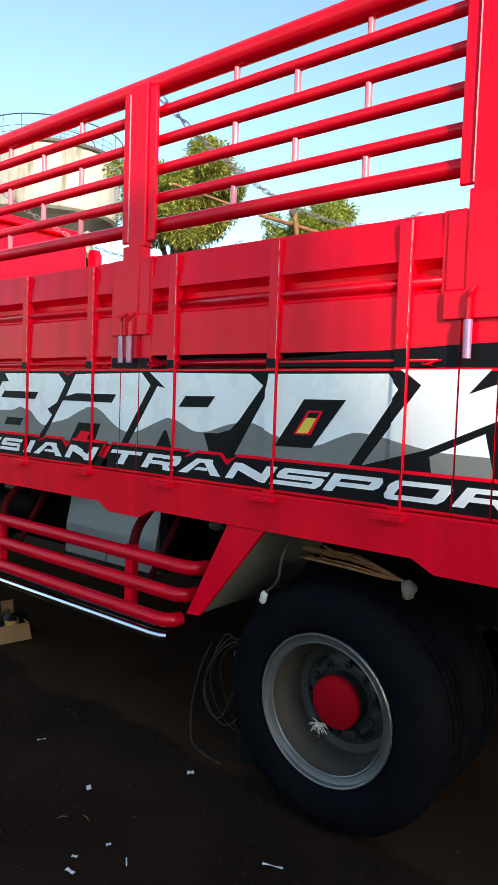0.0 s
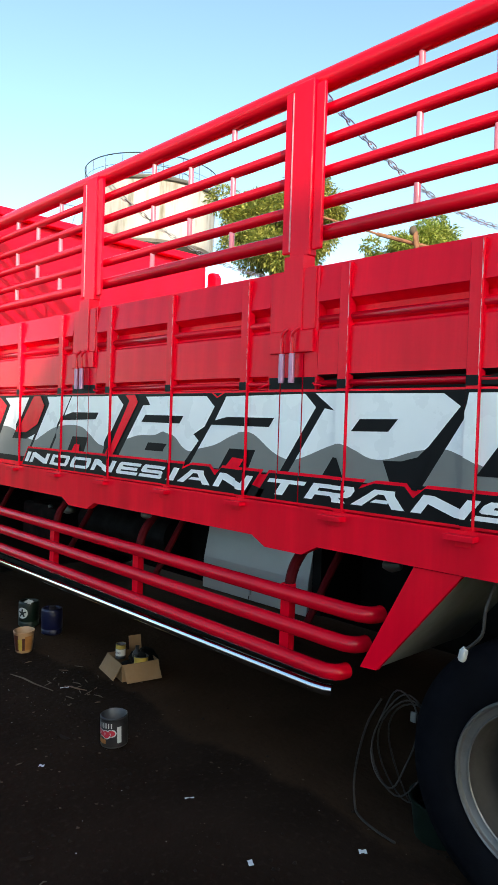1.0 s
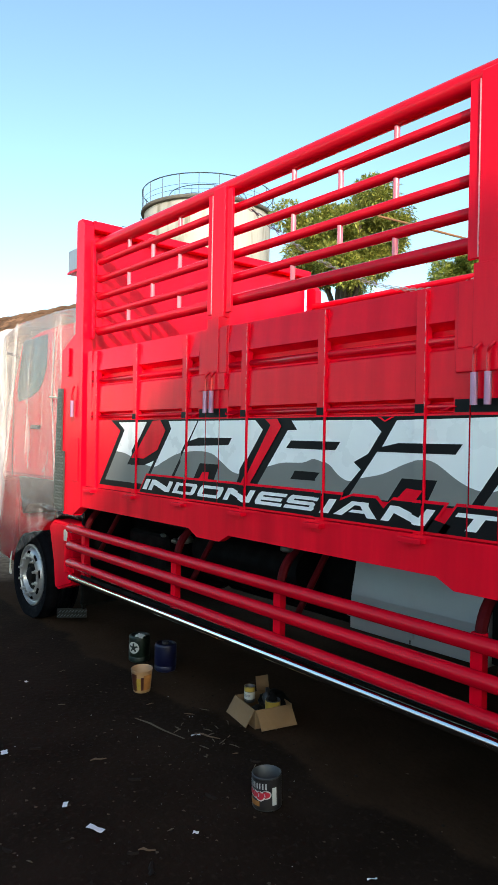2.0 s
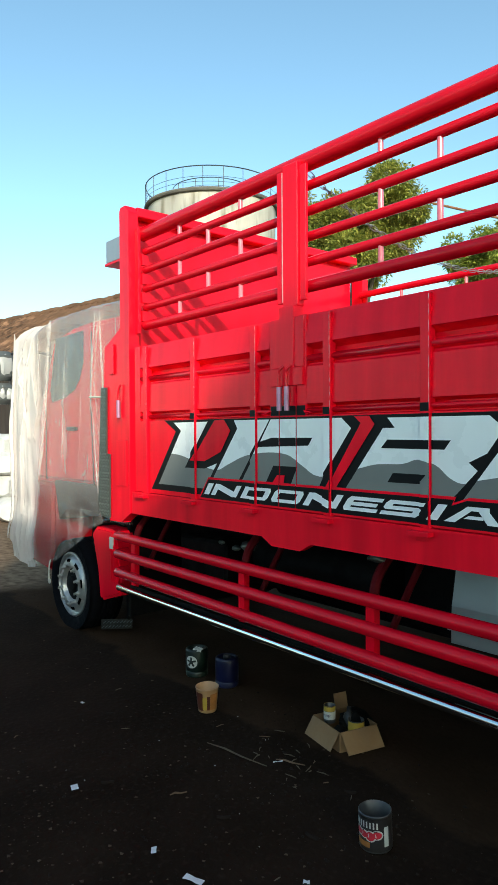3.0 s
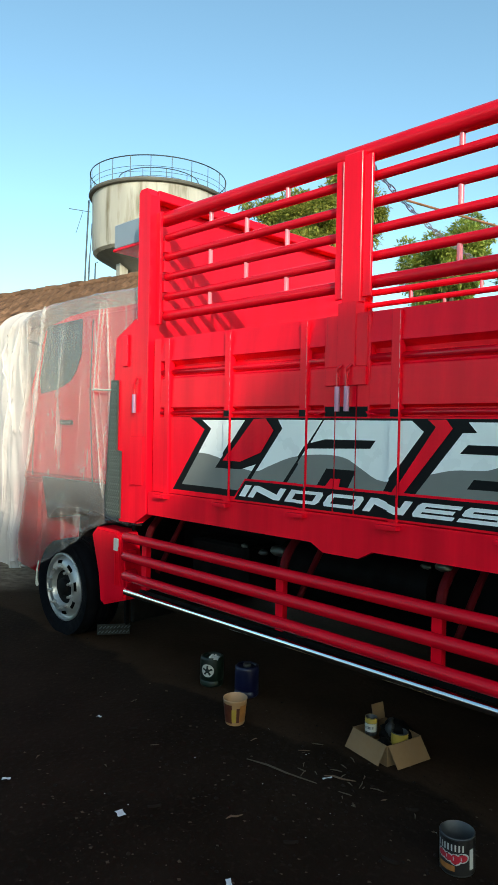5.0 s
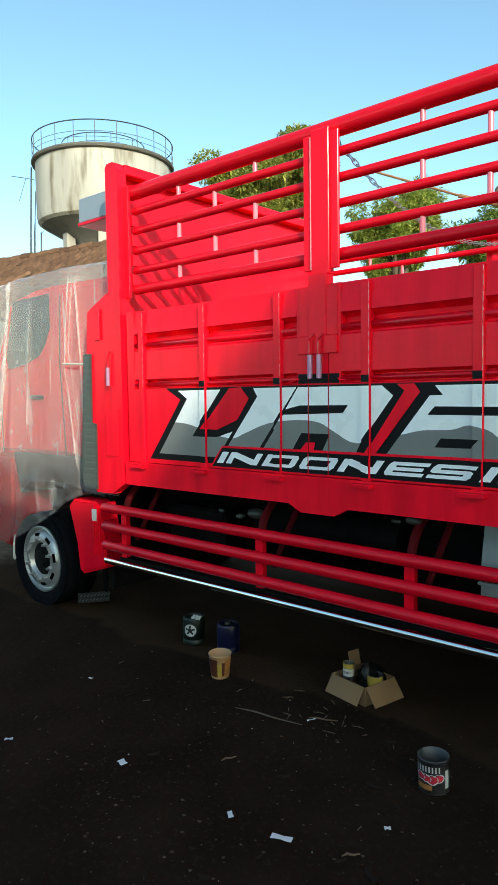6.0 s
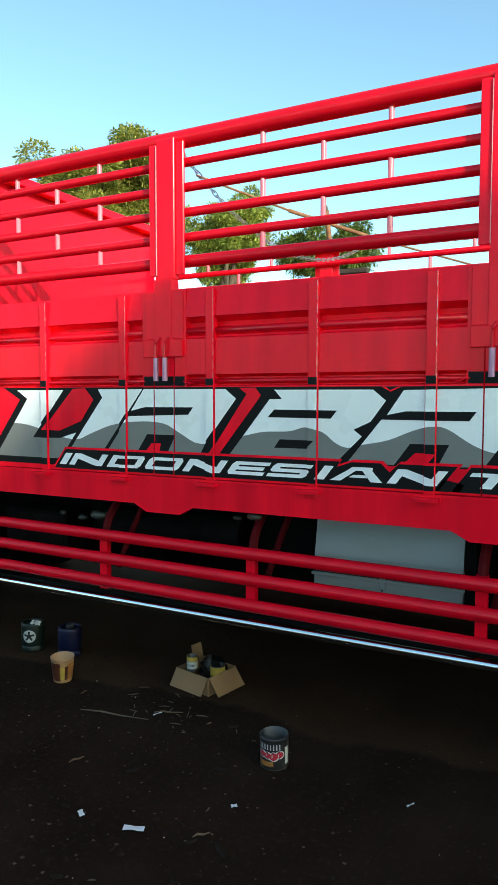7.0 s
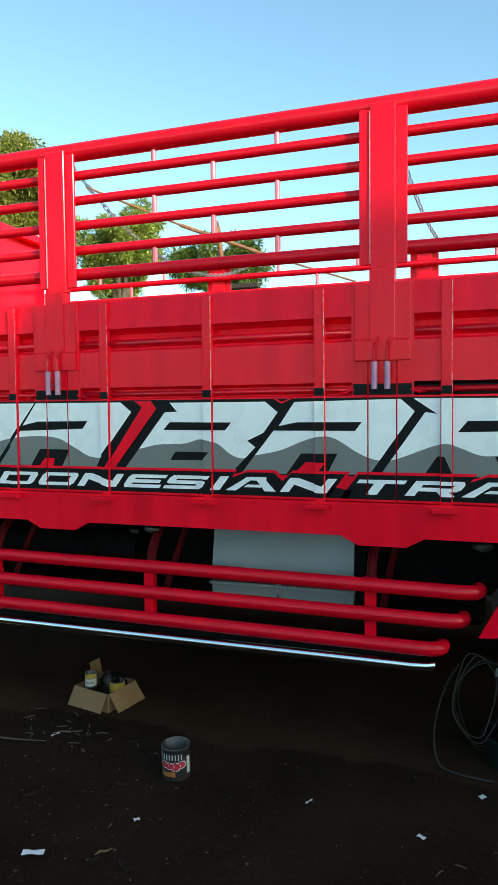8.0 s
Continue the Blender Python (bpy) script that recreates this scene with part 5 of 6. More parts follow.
    # pleats: doubled film lying along the larger folds, wandering in width
    for i, (w, _, path) in enumerate(FOLDS[:11]):
        for layer in range(2 if w > 0.008 else 1):
            bm, prev = bmesh.new(), None
            pts = arc_points([(x, z, 0) for x, z in path], 12)
            for k, p in enumerate(pts):
                v = (along(heads, p.x) - p.y) / (along(heads, p.x) - along(hem, p.x))
                half = w * (1.15 - 0.3 * layer) * (0.75 + 0.9 * noise.noise(Vector((k * 0.16, i * 3.7, layer * 5.0)))) * min(1.0, 0.25 + 0.15 * k, 0.25 + 0.15 * (len(pts) - 1 - k))
                half = max(0.002, half)
                lift = lie(p.x, min(1.0, max(0.0, v)))[1] + 0.004 + 0.004 * layer
                row = [bm.verts.new((p.x + f * half + 0.3 * layer * w, 0.058 - lift - 0.8 * half * (1 - f * f), p.y)) for f in (-1.0, -0.6, 0.0, 0.6, 1.0)]
                if prev:
                    for a in range(4):
                        bm.faces.new((prev[a], prev[a + 1], row[a + 1], row[a]))
                prev = row
            part("pleat", bm, M["sheet"], ob, smooth=True)
    bm = bmesh.new()
    tube(bm, arc_points([(-2.146, 0.012, 1.930), (-2.05, 0.006, 1.927), (-1.95, 0.010, 1.922), (-1.86, 0.015, 1.920)], 3), 0.007, 6)
    part("strap", bm, M["rope"], ob, "pale tie strap")
    bm = bmesh.new()
    tube(bm, arc_points([(-2.87, 0.0, 0.585), (-2.875, -0.01, 0.51), (-2.89, -0.005, 0.43), (-2.885, 0.0, 0.38)], 3), [0.004, 0.005, 0.006, 0.008, 0.006, 0.008, 0.009, 0.012, 0.012, 0.006], 6)
    part("tie_cord", bm, M["rope"], ob, "short frayed cord")


build_sheet()


# ---- things on the ground ----
def can(name, m, r, h, label, category, wall, parts):
    """An open round tin or cup: a thin wall with a floor and a rolled rim, and printed bands on it."""
    ob = thing(name, m, label, category)
    bm = bmesh.new()
    lathe(bm, [(0.0005, 0.004), (r[0] - 0.003, 0.004), (r[1] - 0.003, h - 0.004), (r[1], h), (r[1] + 0.003, h - 0.003), (r[1], h - 0.008), (r[0] + 0.0015, 0.003), (r[0], 0.0), (0.0005, 0.0)],
          40, axis="z")
    part("body", bm, wall, ob, smooth=True)
    for pname, mat, z0, z1, a0, a1 in parts:
        bm = bmesh.new()
        n = max(2, int((a1 - a0) / 12))
        rows = []
        for z in (z0, z1):
            rr = r[0] + (r[1] - r[0]) * z / h + 0.0022
            rows.append([bm.verts.new((rr * math.cos(radians(a0 + (a1 - a0) * k / n)), rr * math.sin(radians(a0 + (a1 - a0) * k / n)), z)) for k in range(n + 1)])
        for k in range(n):
            bm.faces.new((rows[0][k], rows[0][k + 1], rows[1][k + 1], rows[1][k]))
        part(pname, bm, mat, ob, smooth=True)
    return ob


def build_tin(x, y):
    bands = [("label", M["tin_label"], 0.008, 0.158, -185, 130)]
    ob = can("biscuit_tin", pose(x, y, 0.002, 1.5, -1.5, 20) @ Matrix.Diagonal((1.04, 1.04, 0.88, 1)), (0.062, 0.062), 0.168, "empty open biscuit tin with a black printed label on the soil", "tin", M["tin"], bands)
    # print on the label: pale upright bars, a red lettering shape, orange and white blocks
    bm = bmesh.new()

    def patch(a0, a1, z0, z1, out, mat):
        n = 4
        rr = 0.0642 + out
        rows = [[bm.verts.new((rr * math.cos(radians(a0 + (a1 - a0) * k / n)), rr * math.sin(radians(a0 + (a1 - a0) * k / n)), z)) for k in range(n + 1)] for z in (z0, z1)]
        for k in range(n):
            bm.faces.new((rows[0][k], rows[0][k + 1], rows[1][k + 1], rows[1][k])).material_index = mat

    for k in range(8):
        patch(-150 + k * 12, -145 + k * 12, 0.113, 0.142, 0.001, 0)
    # a plain rounded red shape with a pale edge in place of the maker's word
    for grow, mi, out in ((0.006, 0, 0.0007), (0.0, 1, 0.0014)):
        for am, zm, ra, rz in ((-136, 0.086, 0.017, 0.015), (-112, 0.082, 0.017, 0.015), (-88, 0.078, 0.018, 0.020), (-64, 0.086, 0.018, 0.016)):
            disc, rr = [], 0.0642 + out
            for k in range(14):
                t = 2 * math.pi * k / 14
                ang = radians(am) + (ra + grow) / 0.064 * math.cos(t)
                disc.append(bm.verts.new((rr * math.cos(ang), rr * math.sin(ang), zm + (rz + grow) * math.sin(t))))
            bm.faces.new(disc).material_index = mi
    patch(-150, -90, 0.024, 0.050, 0.001, 2)
    patch(-40, -22, 0.030, 0.120, 0.001, 0)
    bmesh.ops.recalc_face_normals(bm, faces=bm.faces[:])
    part("print", bm, [M["label_white"], M["label_red"], M["label_orange"]], ob)


def build_cup(x, y):
    bands = [("printed_band", M["label_brown"], 0.015, 0.124, -150, -70), ("printed_band", M["label_yellow"], 0.022, 0.098, -73, -48), ("printed_band", M["label_brown"], 0.020, 0.105, -47, -30), ("printed_band", M["label_orange"], 0.020, 0.118, -29, 20)]
    can("plastic_cup", pose(x, y, 0.002, 2, 1, 10), (0.053, 0.068), 0.146, "open cream plastic cup with a brown and yellow print", "cup", M["cup"], bands)


def build_jug(name, x, y, turn, mat, label, round_mark):
    """A squat round canister with a ribbed foot and a sunk top."""
    ob = thing(name, pose(x, y, 0.0, 0, 0, turn) @ Matrix.Diagonal((0.78, 0.78, 0.74, 1)), label, "canister")
    bm = bmesh.new()
    lathe(bm, [(0.0005, 0.0), (0.085, 0.0), (0.096, 0.012), (0.098, 0.05), (0.094, 0.056), (0.098, 0.062), (0.098, 0.236), (0.095, 0.250), (0.086, 0.258), (0.074, 0.254), (0.070, 0.244), (0.0005, 0.242)], 40, axis="z")
    part("body", bm, mat, ob, smooth=True)
    bm = bmesh.new()
    if round_mark:  # a torn white seal folded over the edge
        for i in range(7):
            for j in range(5):
                u, w = i / 6 - 0.5, j / 4 - 0.5
                bm.verts.new((0.045 + 0.085 * u, -0.055 + 0.06 * w, 0.268 + 0.022 * noise.noise(Vector((u * 5, w * 5, 1.0))) - 0.05 * max(0.0, -w - 0.1)))
        bm.verts.ensure_lookup_table()
        for i in range(6):
            for j in range(4):
                k = i * 5 + j
                bm.faces.new((bm.verts[k], bm.verts[k + 5], bm.verts[k + 6], bm.verts[k + 1]))
        part("torn_seal", bm, M["label_white"], ob, "torn white foil seal")
        bm = bmesh.new()
        n, rows = 28, []
        for rr in (0.0001, 0.020, 0.056):
            ring = []
            for k in range(n):
                t = 2 * math.pi * k / n
                a = rr * math.cos(t) / 0.0985
                ring.append(bm.verts.new((0.0995 * math.sin(a), -0.0995 * math.cos(a), 0.150 + rr * math.sin(t))))
            rows.append(ring)
        for i in range(2):
            for k in range(n):
                f = bm.faces.new((rows[i][k], rows[i][(k + 1) % n], rows[i + 1][(k + 1) % n], rows[i + 1][k]))
                f.material_index = 1 if i == 0 else 0
        for k in range(5):
            t = 2 * math.pi * k / 5 + 0.3
            pts = []
            for rr, dt in ((0.016, 0.40), (0.030, 0.34), (0.045, 0.16), (0.045, -0.20), (0.030, -0.26), (0.016, -0.40)):
                a = rr * math.cos(t + dt) / 0.0985
                pts.append(bm.verts.new((0.1002 * math.sin(a), -0.1002 * math.cos(a), 0.150 + rr * math.sin(t + dt))))
            bm.faces.new(pts).material_index = 1
        bmesh.ops.recalc_face_normals(bm, faces=bm.faces[:])
        part("round_mark", bm, [M["label_white"], mat], ob, "round white printed mark")
    else:
        lathe(bm, [(0.030, 0.240), (0.032, 0.244), (0.032, 0.268), (0.026, 0.274), (0.0005, 0.272)], 24, axis="z")
        part("cap", bm, M["tin"], ob, smooth=True)


def build_carton(x, y, turn):
    """An open cardboard box with spread flaps, holding small paint tins and a dark rag."""
    ob = thing("cardboard_box", pose(x, y, 0.003, 0, 0, turn), "open brown cardboard box with spread flaps on the soil", "box")
    w, d, h, t = 0.13, 0.12, 0.105, 0.004
    for name, rows in (("side", (-w, w, -d, -d + t, 0, h)), ("side", (-w, w, d - t, d, 0, h)), ("side", (-w, -w + t, -d + t, d - t, 0, h)), ("side", (w - t, w, -d + t, d - t, 0, h)),
                       ("bottom", (-w + t, w - t, -d + t, d - t, 0, t))):
        part(name, boxes(rows), M["cardboard"], ob)
    flap = boxes((-w + 0.006, w - 0.006, -0.105, 0.0, -0.002, 0.002))
    f = part("flap", flap, M["cardboard"], ob)
    f.matrix_basis = pose(0, -d, h, 58, 0, 0)
    flap = boxes((0.0, 0.115, -d + 0.006, d - 0.006, -0.002, 0.002))
    g = part("flap", flap, M["cardboard"], ob)
    g.matrix_basis = pose(w, 0, h, 0, 52, 0)
    again(f, pose(0, d, h, 100, 0, 0) @ pose(0, 0.0, 0))
    part("flap", boxes((0.0, 0.085, 0.03, d - 0.006, -0.002, 0.002)), M["cardboard"], ob).matrix_basis = pose(-w, 0, h, 0, -104, 0)
    m = ob.matrix_world
    bands = [("label", M["label_white"], 0.020, 0.062, -180, 180), ("label", M["label_yellow"], 0.064, 0.092, -180, 180), ("label", M["blue_plastic"], 0.034, 0.048, -170, -20)]
    can("paint_tin", m @ pose(-0.055, -0.060, h - 0.020), (0.030, 0.030), 0.092, "small paint tin with a yellow and white label in a carton", "paint tin", M["tin"], bands)
    can("paint_tin", m @ pose(0.065, 0.03, 0.02), (0.042, 0.042), 0.105, "small open paint tin with a yellow band in a carton", "paint tin", M["tin"], [("label", M["label_yellow"], 0.04, 0.10, -180, 180)])
    bm = bmesh.new()
    lathe(bm, [(0.0005, 0.0), (0.035, 0.0), (0.038, 0.01), (0.038, 0.12), (0.03, 0.15), (0.014, 0.17), (0.014, 0.20), (0.0005, 0.20)], 24, axis="z")
    o = link_mesh("bottle", bm, M["black_plastic"], smooth=True)
    o.matrix_world = m @ pose(0.0, 0.03, 0.008) @ Matrix.Diagonal((0.9, 0.9, 0.8, 1))
    tagged(o, "dark plastic bottle standing in a carton", "bottle")
    for dx, dy, s in ((-0.01, 0.075, 0.085), (0.04, -0.06, 0.05)):
        bm = bmesh.new()
        bmesh.ops.create_icosphere(bm, subdivisions=3, radius=s)
        for v in bm.verts:
            v.co *= 1 + 0.45 * noise.noise(v.co * 22 + Vector((dx * 90, 0, 0)))
            v.co.z = max(v.co.z * 0.8, -0.045)
        o = link_mesh("rag", bm, M["chassis"], smooth=True)
        o.matrix_world = m @ pose(dx, dy, 0.004 + 0.05 + (0.02 if s > 0.06 else 0))
        tagged(o, "crumpled dark rag in a cardboard box", "rag")


def build_hose(x, y):
    """Loops of thin hose hung beside the rear wheel and trailing on the soil, by a green tub."""
    ob = thing("hose_coil", pose(x, y, 0), "grey rubber hose in loose loops hanging beside the wheel", "hose")
    for k in range(4):
        cx, r, zc = 0.07 + 0.02 * k, 0.15 + 0.02 * k, 0.36 - 0.03 * k
        pts = []
        for i in range(29):
            t = 2 * math.pi * i / 28 + 0.3 * k
            pts.append((cx + r * 0.62 * math.cos(t) + 0.012 * math.sin(3 * t + k), 0.03 * k + 0.05 * math.sin(t + k), max(0.012, zc + (r + 0.03) * math.sin(t))))
        bm = bmesh.new()
        tube(bm, pts[:-1], 0.0038, 8, closed=True)
        part("loop", bm, M["hose"], ob, smooth=True)
    bm = bmesh.new()
    tube(bm, arc_points([(0.00, 0.0, 0.50), (-0.07, 0.0, 0.36), (-0.11, -0.01, 0.16), (-0.09, -0.03, 0.03), (-0.04, -0.06, 0.010), (0.06, -0.09, 0.010), (0.16, -0.10, 0.010)], 6), 0.005, 8)
    part("tail", bm, M["hose"], ob, smooth=True)
    part("tag", boxes((0.16, 0.185, -0.035, -0.025, 0.47, 0.51), bevel=0.003), M["guard_grey"], ob, "small pale tag")
    tub = thing("plastic_tub", pose(x + 0.24, y + 0.10, 0) @ Matrix.Diagonal((0.8, 0.8, 0.72, 1)), "low dark green plastic tub on the soil", "tub")
    bm = bmesh.new()
    lathe(bm, [(0.0005, 0.0), (0.13, 0.0), (0.155, 0.20), (0.163, 0.205), (0.163, 0.215), (0.150, 0.212), (0.126, 0.01), (0.0005, 0.01)], 36, axis="z")
    part("body", bm, M["green_plastic"], tub, smooth=True)
    bm = bmesh.new()
    lathe(bm, [(0.158, 0.196), (0.166, 0.20), (0.166, 0.216), (0.158, 0.218)], 36, axis="z")
    part("rim", bm, M["green_plastic"], tub, smooth=True)


def build_wires():
    """A bundle of copper cable lying over the rear tyre, and an air fitting beside it."""
    rng = random.Random(4)
    ob = thing("cable_bundle", pose(0, 0, 0), "bundle of thin copper coloured cables hung above the rear tyre", "cables")
    for k in range(15):
        dz, dy = rng.uniform(-0.022, 0.030), rng.uniform(-0.02, 0.05)
        bm = bmesh.new()
        tube(bm, arc_points([(2.74 + rng.uniform(-0.07, 0.06), 0.12 + dy, 1.050 + dz * 1.3), (2.84, 0.10 + dy, 1.050 + dz), (2.95, 0.09 + dy, 1.050 + dz), (3.08, 0.09 + dy * 0.4, 1.035 + dz * 0.5),
                             (3.15, 0.09, 1.030)], 4), 0.0026, 5)
        part("cable", bm, M["copper_wire"], ob)
    bm = bmesh.new()
    bmesh.ops.create_icosphere(bm, subdivisions=3, radius=0.028)
    for v in bm.verts:
        v.co *= 1 + 0.5 * noise.noise(v.co * 45)
        v.co.z *= 1.15
    wrap = part("end_wrap", bm, M["cloth"], ob, "crumpled pale cloth wrap")
    wrap.matrix_basis = pose(3.172, 0.088, 1.005, 0, 20, 0)
    fit = thing("air_fitting", pose(0, 0, 0), "white capped air line hanging in front of the rear tyre", "air fitting")
    bm = bmesh.new()
    tube(bm, arc_points([(2.69, 0.05, 1.12), (2.685, 0.0, 1.04), (2.685, -0.02, 0.96), (2.633, -0.03, 0.900)], 5), 0.0055, 8)
    part("line", bm, M["hose"], fit)
    bm = bmesh.new()
    tube(bm, [(2.635, -0.029, 0.908), (2.631, -0.030, 0.897), (2.625, -0.031, 0.869), (2.623, -0.032, 0.862)], [0.009, 0.014, 0.014, 0.009], 14)
    part("cap", bm, M["label_white"], fit, smooth=True)


def build_litter():
    """Scraps of paper, chips and sticks strewn over the yard."""
    rng = random.Random(21)

    def scrap(x, y, w, d, turn, mat, name, label):
        bm = bmesh.new()
        nx = 4
        rows = [[bm.verts.new(((i / nx - 0.5) * w, (j - 0.5) * d * (1 - 0.06 * (i % 3)), 0.004 + 0.004 * abs(math.sin(i * 0.9 + j)))) for i in range(nx + 1)] for j in (0, 1)]
        for i in range(nx):
            bm.faces.new((rows[0][i], rows[0][i + 1], rows[1][i + 1], rows[1][i]))
        o = link_mesh(name, bm, mat)
        o.matrix_world = pose(x, y, 0.004, 0, 0, turn)
        tagged(o, label, "paper", "paper scraps")

    for x, y, w, d, a in ((0.598, -0.914, 0.085, 0.030, 20), (-0.299, -0.97, 0.05, 0.035, -15), (0.35, -0.935, 0.045, 0.022, -35), (0.875, -0.60, 0.025, 0.02, 40), (0.12, -0.07, 0.05, 0.010, 65),
                          (2.0, -0.35, 0.035, 0.02, -30), (-1.2, -0.5, 0.03, 0.02, 10), (-0.9, -1.2, 0.04, 0.02, 50), (2.858, -0.218, 0.075, 0.008, 22), (2.356, -0.706, 0.04, 0.014, 5), (2.306, -0.65, 0.022, 0.012, 30), (2.344, -0.528, 0.018, 0.014, 60), (2.464, -0.547, 0.045, 0.005, -40), (2.23, 0.02, 0.03, 0.025, 50), (1.52, -0.25, 0.04, 0.008, 60)):
        scrap(x, y, w, d, a, M["paper"], "paper_scrap", "torn scrap of white paper lying on dark soil")
    for x, y, l, a in ((0.16, -0.022, 0.155, 27), (-0.085, -0.18, 0.40, 11), (0.05, -0.62, 0.08, 70), (0.85, -0.82, 0.07, 50)):
        bm = bmesh.new()
        tube(bm, [(-l / 2, 0, 0.006), (-l * 0.2, 0.006, 0.009), (l * 0.1, -0.004, 0.008), (l / 2, 0.003, 0.005)], [0.002, 0.0048, 0.004, 0.0022], 7)
        o = link_mesh("stick", bm, M["wood"] if l < 0.3 else M["bark"])
        o.matrix_world = pose(x, y, 0.0, 0, 0, a)
        tagged(o, "short weathered stick lying on the soil", "stick", "sticks")
    rng = random.Random(44)
    for k in range(34):
        x, y, l = rng.gauss(0.15, 0.28), rng.gauss(-0.02, 0.13), rng.uniform(0.02, 0.07)
        if k > 20:
            x, y, l = rng.uniform(-1.6, 2.4), rng.uniform(-1.3, -0.1), rng.uniform(0.02, 0.055)
        bm = bmesh.new()
        tube(bm, [(-l / 2, 0, 0.005), (l * 0.1, rng.uniform(-0.006, 0.006), 0.008), (l / 2, 0, 0.006)], [0.0015, 0.003, 0.0012], 5)
        o = link_mesh("splinter", bm, M["wood"] if k % 6 == 0 else M["bark"])
        o.matrix_world = pose(x, y, 0.0, 0, 0, rng.uniform(0, 180))
        tagged(o, "thin wood splinter lying on dark soil", "splinter", "splinters")
    # curled flakes of bark trodden into the soil
    for x, y, l, a in ((-0.246, -0.827, 0.06, 60), (0.339, -0.578, 0.06, 50), (0.683, -0.38, 0.07, 10), (0.839, -0.875, 0.045, 55), (0.966, -0.868, 0.08, -30), (0.601, -1.051, 0.035, 80),
                       (0.546, -0.002, 0.055, 35), (-0.953, -0.445, 0.05, 40), (0.52, -1.257, 0.05, 20), (0.365, -1.392, 0.045, -50), (1.9, -0.75, 0.06, -25), (1.45, -0.95, 0.05, 70)):
        bm, prev = bmesh.new(), None
        for k in range(6):
            u = k / 5 - 0.5
            w = l * (0.15 - 0.25 * u * u) * (1 + 0.9 * noise.noise(Vector((x * 9, k * 1.7, 0))))
            row = [bm.verts.new((u * l, f * w + 0.1 * l * u * u, 0.003 + 0.010 * (1 - f * f) + 0.004 * abs(u))) for f in (-1, -0.4, 0.4, 1)]
            if prev:
                for j in range(3):
                    bm.faces.new((prev[j], row[j], row[j + 1], prev[j + 1]))
            prev = row
        o = link_mesh("bark_flake", bm, M["grit"])
        o.matrix_world = pose(x, y, 0.001, 0, 0, a)
        tagged(o, "dull brown curled flake of bark on dark soil", "bark", "bark flakes")
    # crumbs and pebbles beyond counting
    for name, mat, count, size, seed in (("pebbles", M["grit"], 1100, (0.004, 0.013), 31), ("wood_chips", M["chip"], 950, (0.0018, 0.0105), 32), ("paper_crumbs", M["paper"], 45, (0.002, 0.006), 33)):
        r = random.Random(seed)
        verts, faces = [], []
        for _ in range(count):
            x, y = r.uniform(-4.2, 4.2), r.uniform(-2.2, 0.35)
            if r.random() < 0.45:
                x, y = r.gauss(0.3, 0.8), r.gauss(-0.45, 0.45)
            if name == "wood_chips" and r.random() < 0.22:
                x, y = r.gauss(-0.30, 0.35), r.gauss(-1.25, 0.18)
            s, t = size[0] + (size[1] - size[0]) * r.random() ** 2.6, r.uniform(0, 6.28)
            flat = 0.75 if name == "pebbles" else 0.25
            b = len(verts)
            for dx, dy, dz in ((1, 0, 0), (-0.8, 0.5, 0), (-0.5, -0.8, 0), (0.1, 0.9, 0), (0, 0, 1), (0.1, -0.1, -0.4)):
                cx, cy = dx * math.cos(t) - dy * math.sin(t), dx * math.sin(t) + dy * math.cos(t)
                verts.append((x + cx * s * r.uniform(0.8, 1.4), y + cy * s, 0.002 + s * dz * flat))
            for a, c, e in ((0, 3, 4), (3, 1, 4), (1, 2, 4), (2, 0, 4), (3, 0, 5), (1, 3, 5), (2, 1, 5), (0, 2, 5)):
                faces.append((b + a, b + c, b + e))
        me = bpy.data.meshes.new(name)
        me.from_pydata(verts, [], faces)
        me.materials.append(mat)
        tagged(new(name, me), "loose grit and crumbs strewn over the soil", "debris", kind="stuff")


build_tin(0.878, -0.212)
build_cup(-0.642, 0.042)
build_jug("green_canister", -1.165, 0.33, 25, M["green_plastic"], "dark green round plastic canister with a white round mark", True)
build_jug("blue_canister", -0.885, 0.375, 60, M["blue_plastic"], "dark blue round plastic canister standing on the soil", False)
build_carton(0.146, 0.39, -12)
build_hose(2.12, 0.26)
build_wires()
build_litter()


# ---- chains across the truck bed ----
def build_chain(x, sag, end_x):
    ob = thing("chain", pose(0, 0, 0), "grey steel chain hung slack across the truck bed", "chain", "chains across the bed")
    a, b = Vector((x, 0.13, 3.0 + TILT * x)), Vector((end_x, WIDTH - 0.13, 2.93 + TILT * x))
    n = 64
    pts = [a.lerp(b, t / n) - Vector((0, 0, sag * 4 * (t / n) * (1 - t / n))) for t in range(n + 1)]
    link = None
    for i, (p, q) in enumerate(zip(pts, pts[1:])):
        if link is None:
            bm = bmesh.new()
            ring = []
            for k in range(14):
                t = 2 * math.pi * k / 14
                ring.append((0.021 * math.cos(t) + (0.008 if math.cos(t) > 0 else -0.008), 0, 0.011 * math.sin(t)))
            tube(bm, ring, 0.0027, 6, closed=True)
            link = part("link", bm, M["chain"], ob)
            o = link
        else:
            o = again(link, Matrix.Identity(4), ob)
        d = (q - p).normalized()
        turn = d.to_track_quat("X", "Z").to_matrix().to_4x4()
        o.matrix_basis = Matrix.Translation((p + q) / 2) @ turn @ pose(0, 0, 0, 90 * (i % 2) + 20, 0, 0)
    return ob


build_chain(0.13, 0.34, 0.53)
build_chain(1.80, 0.28, 2.10)


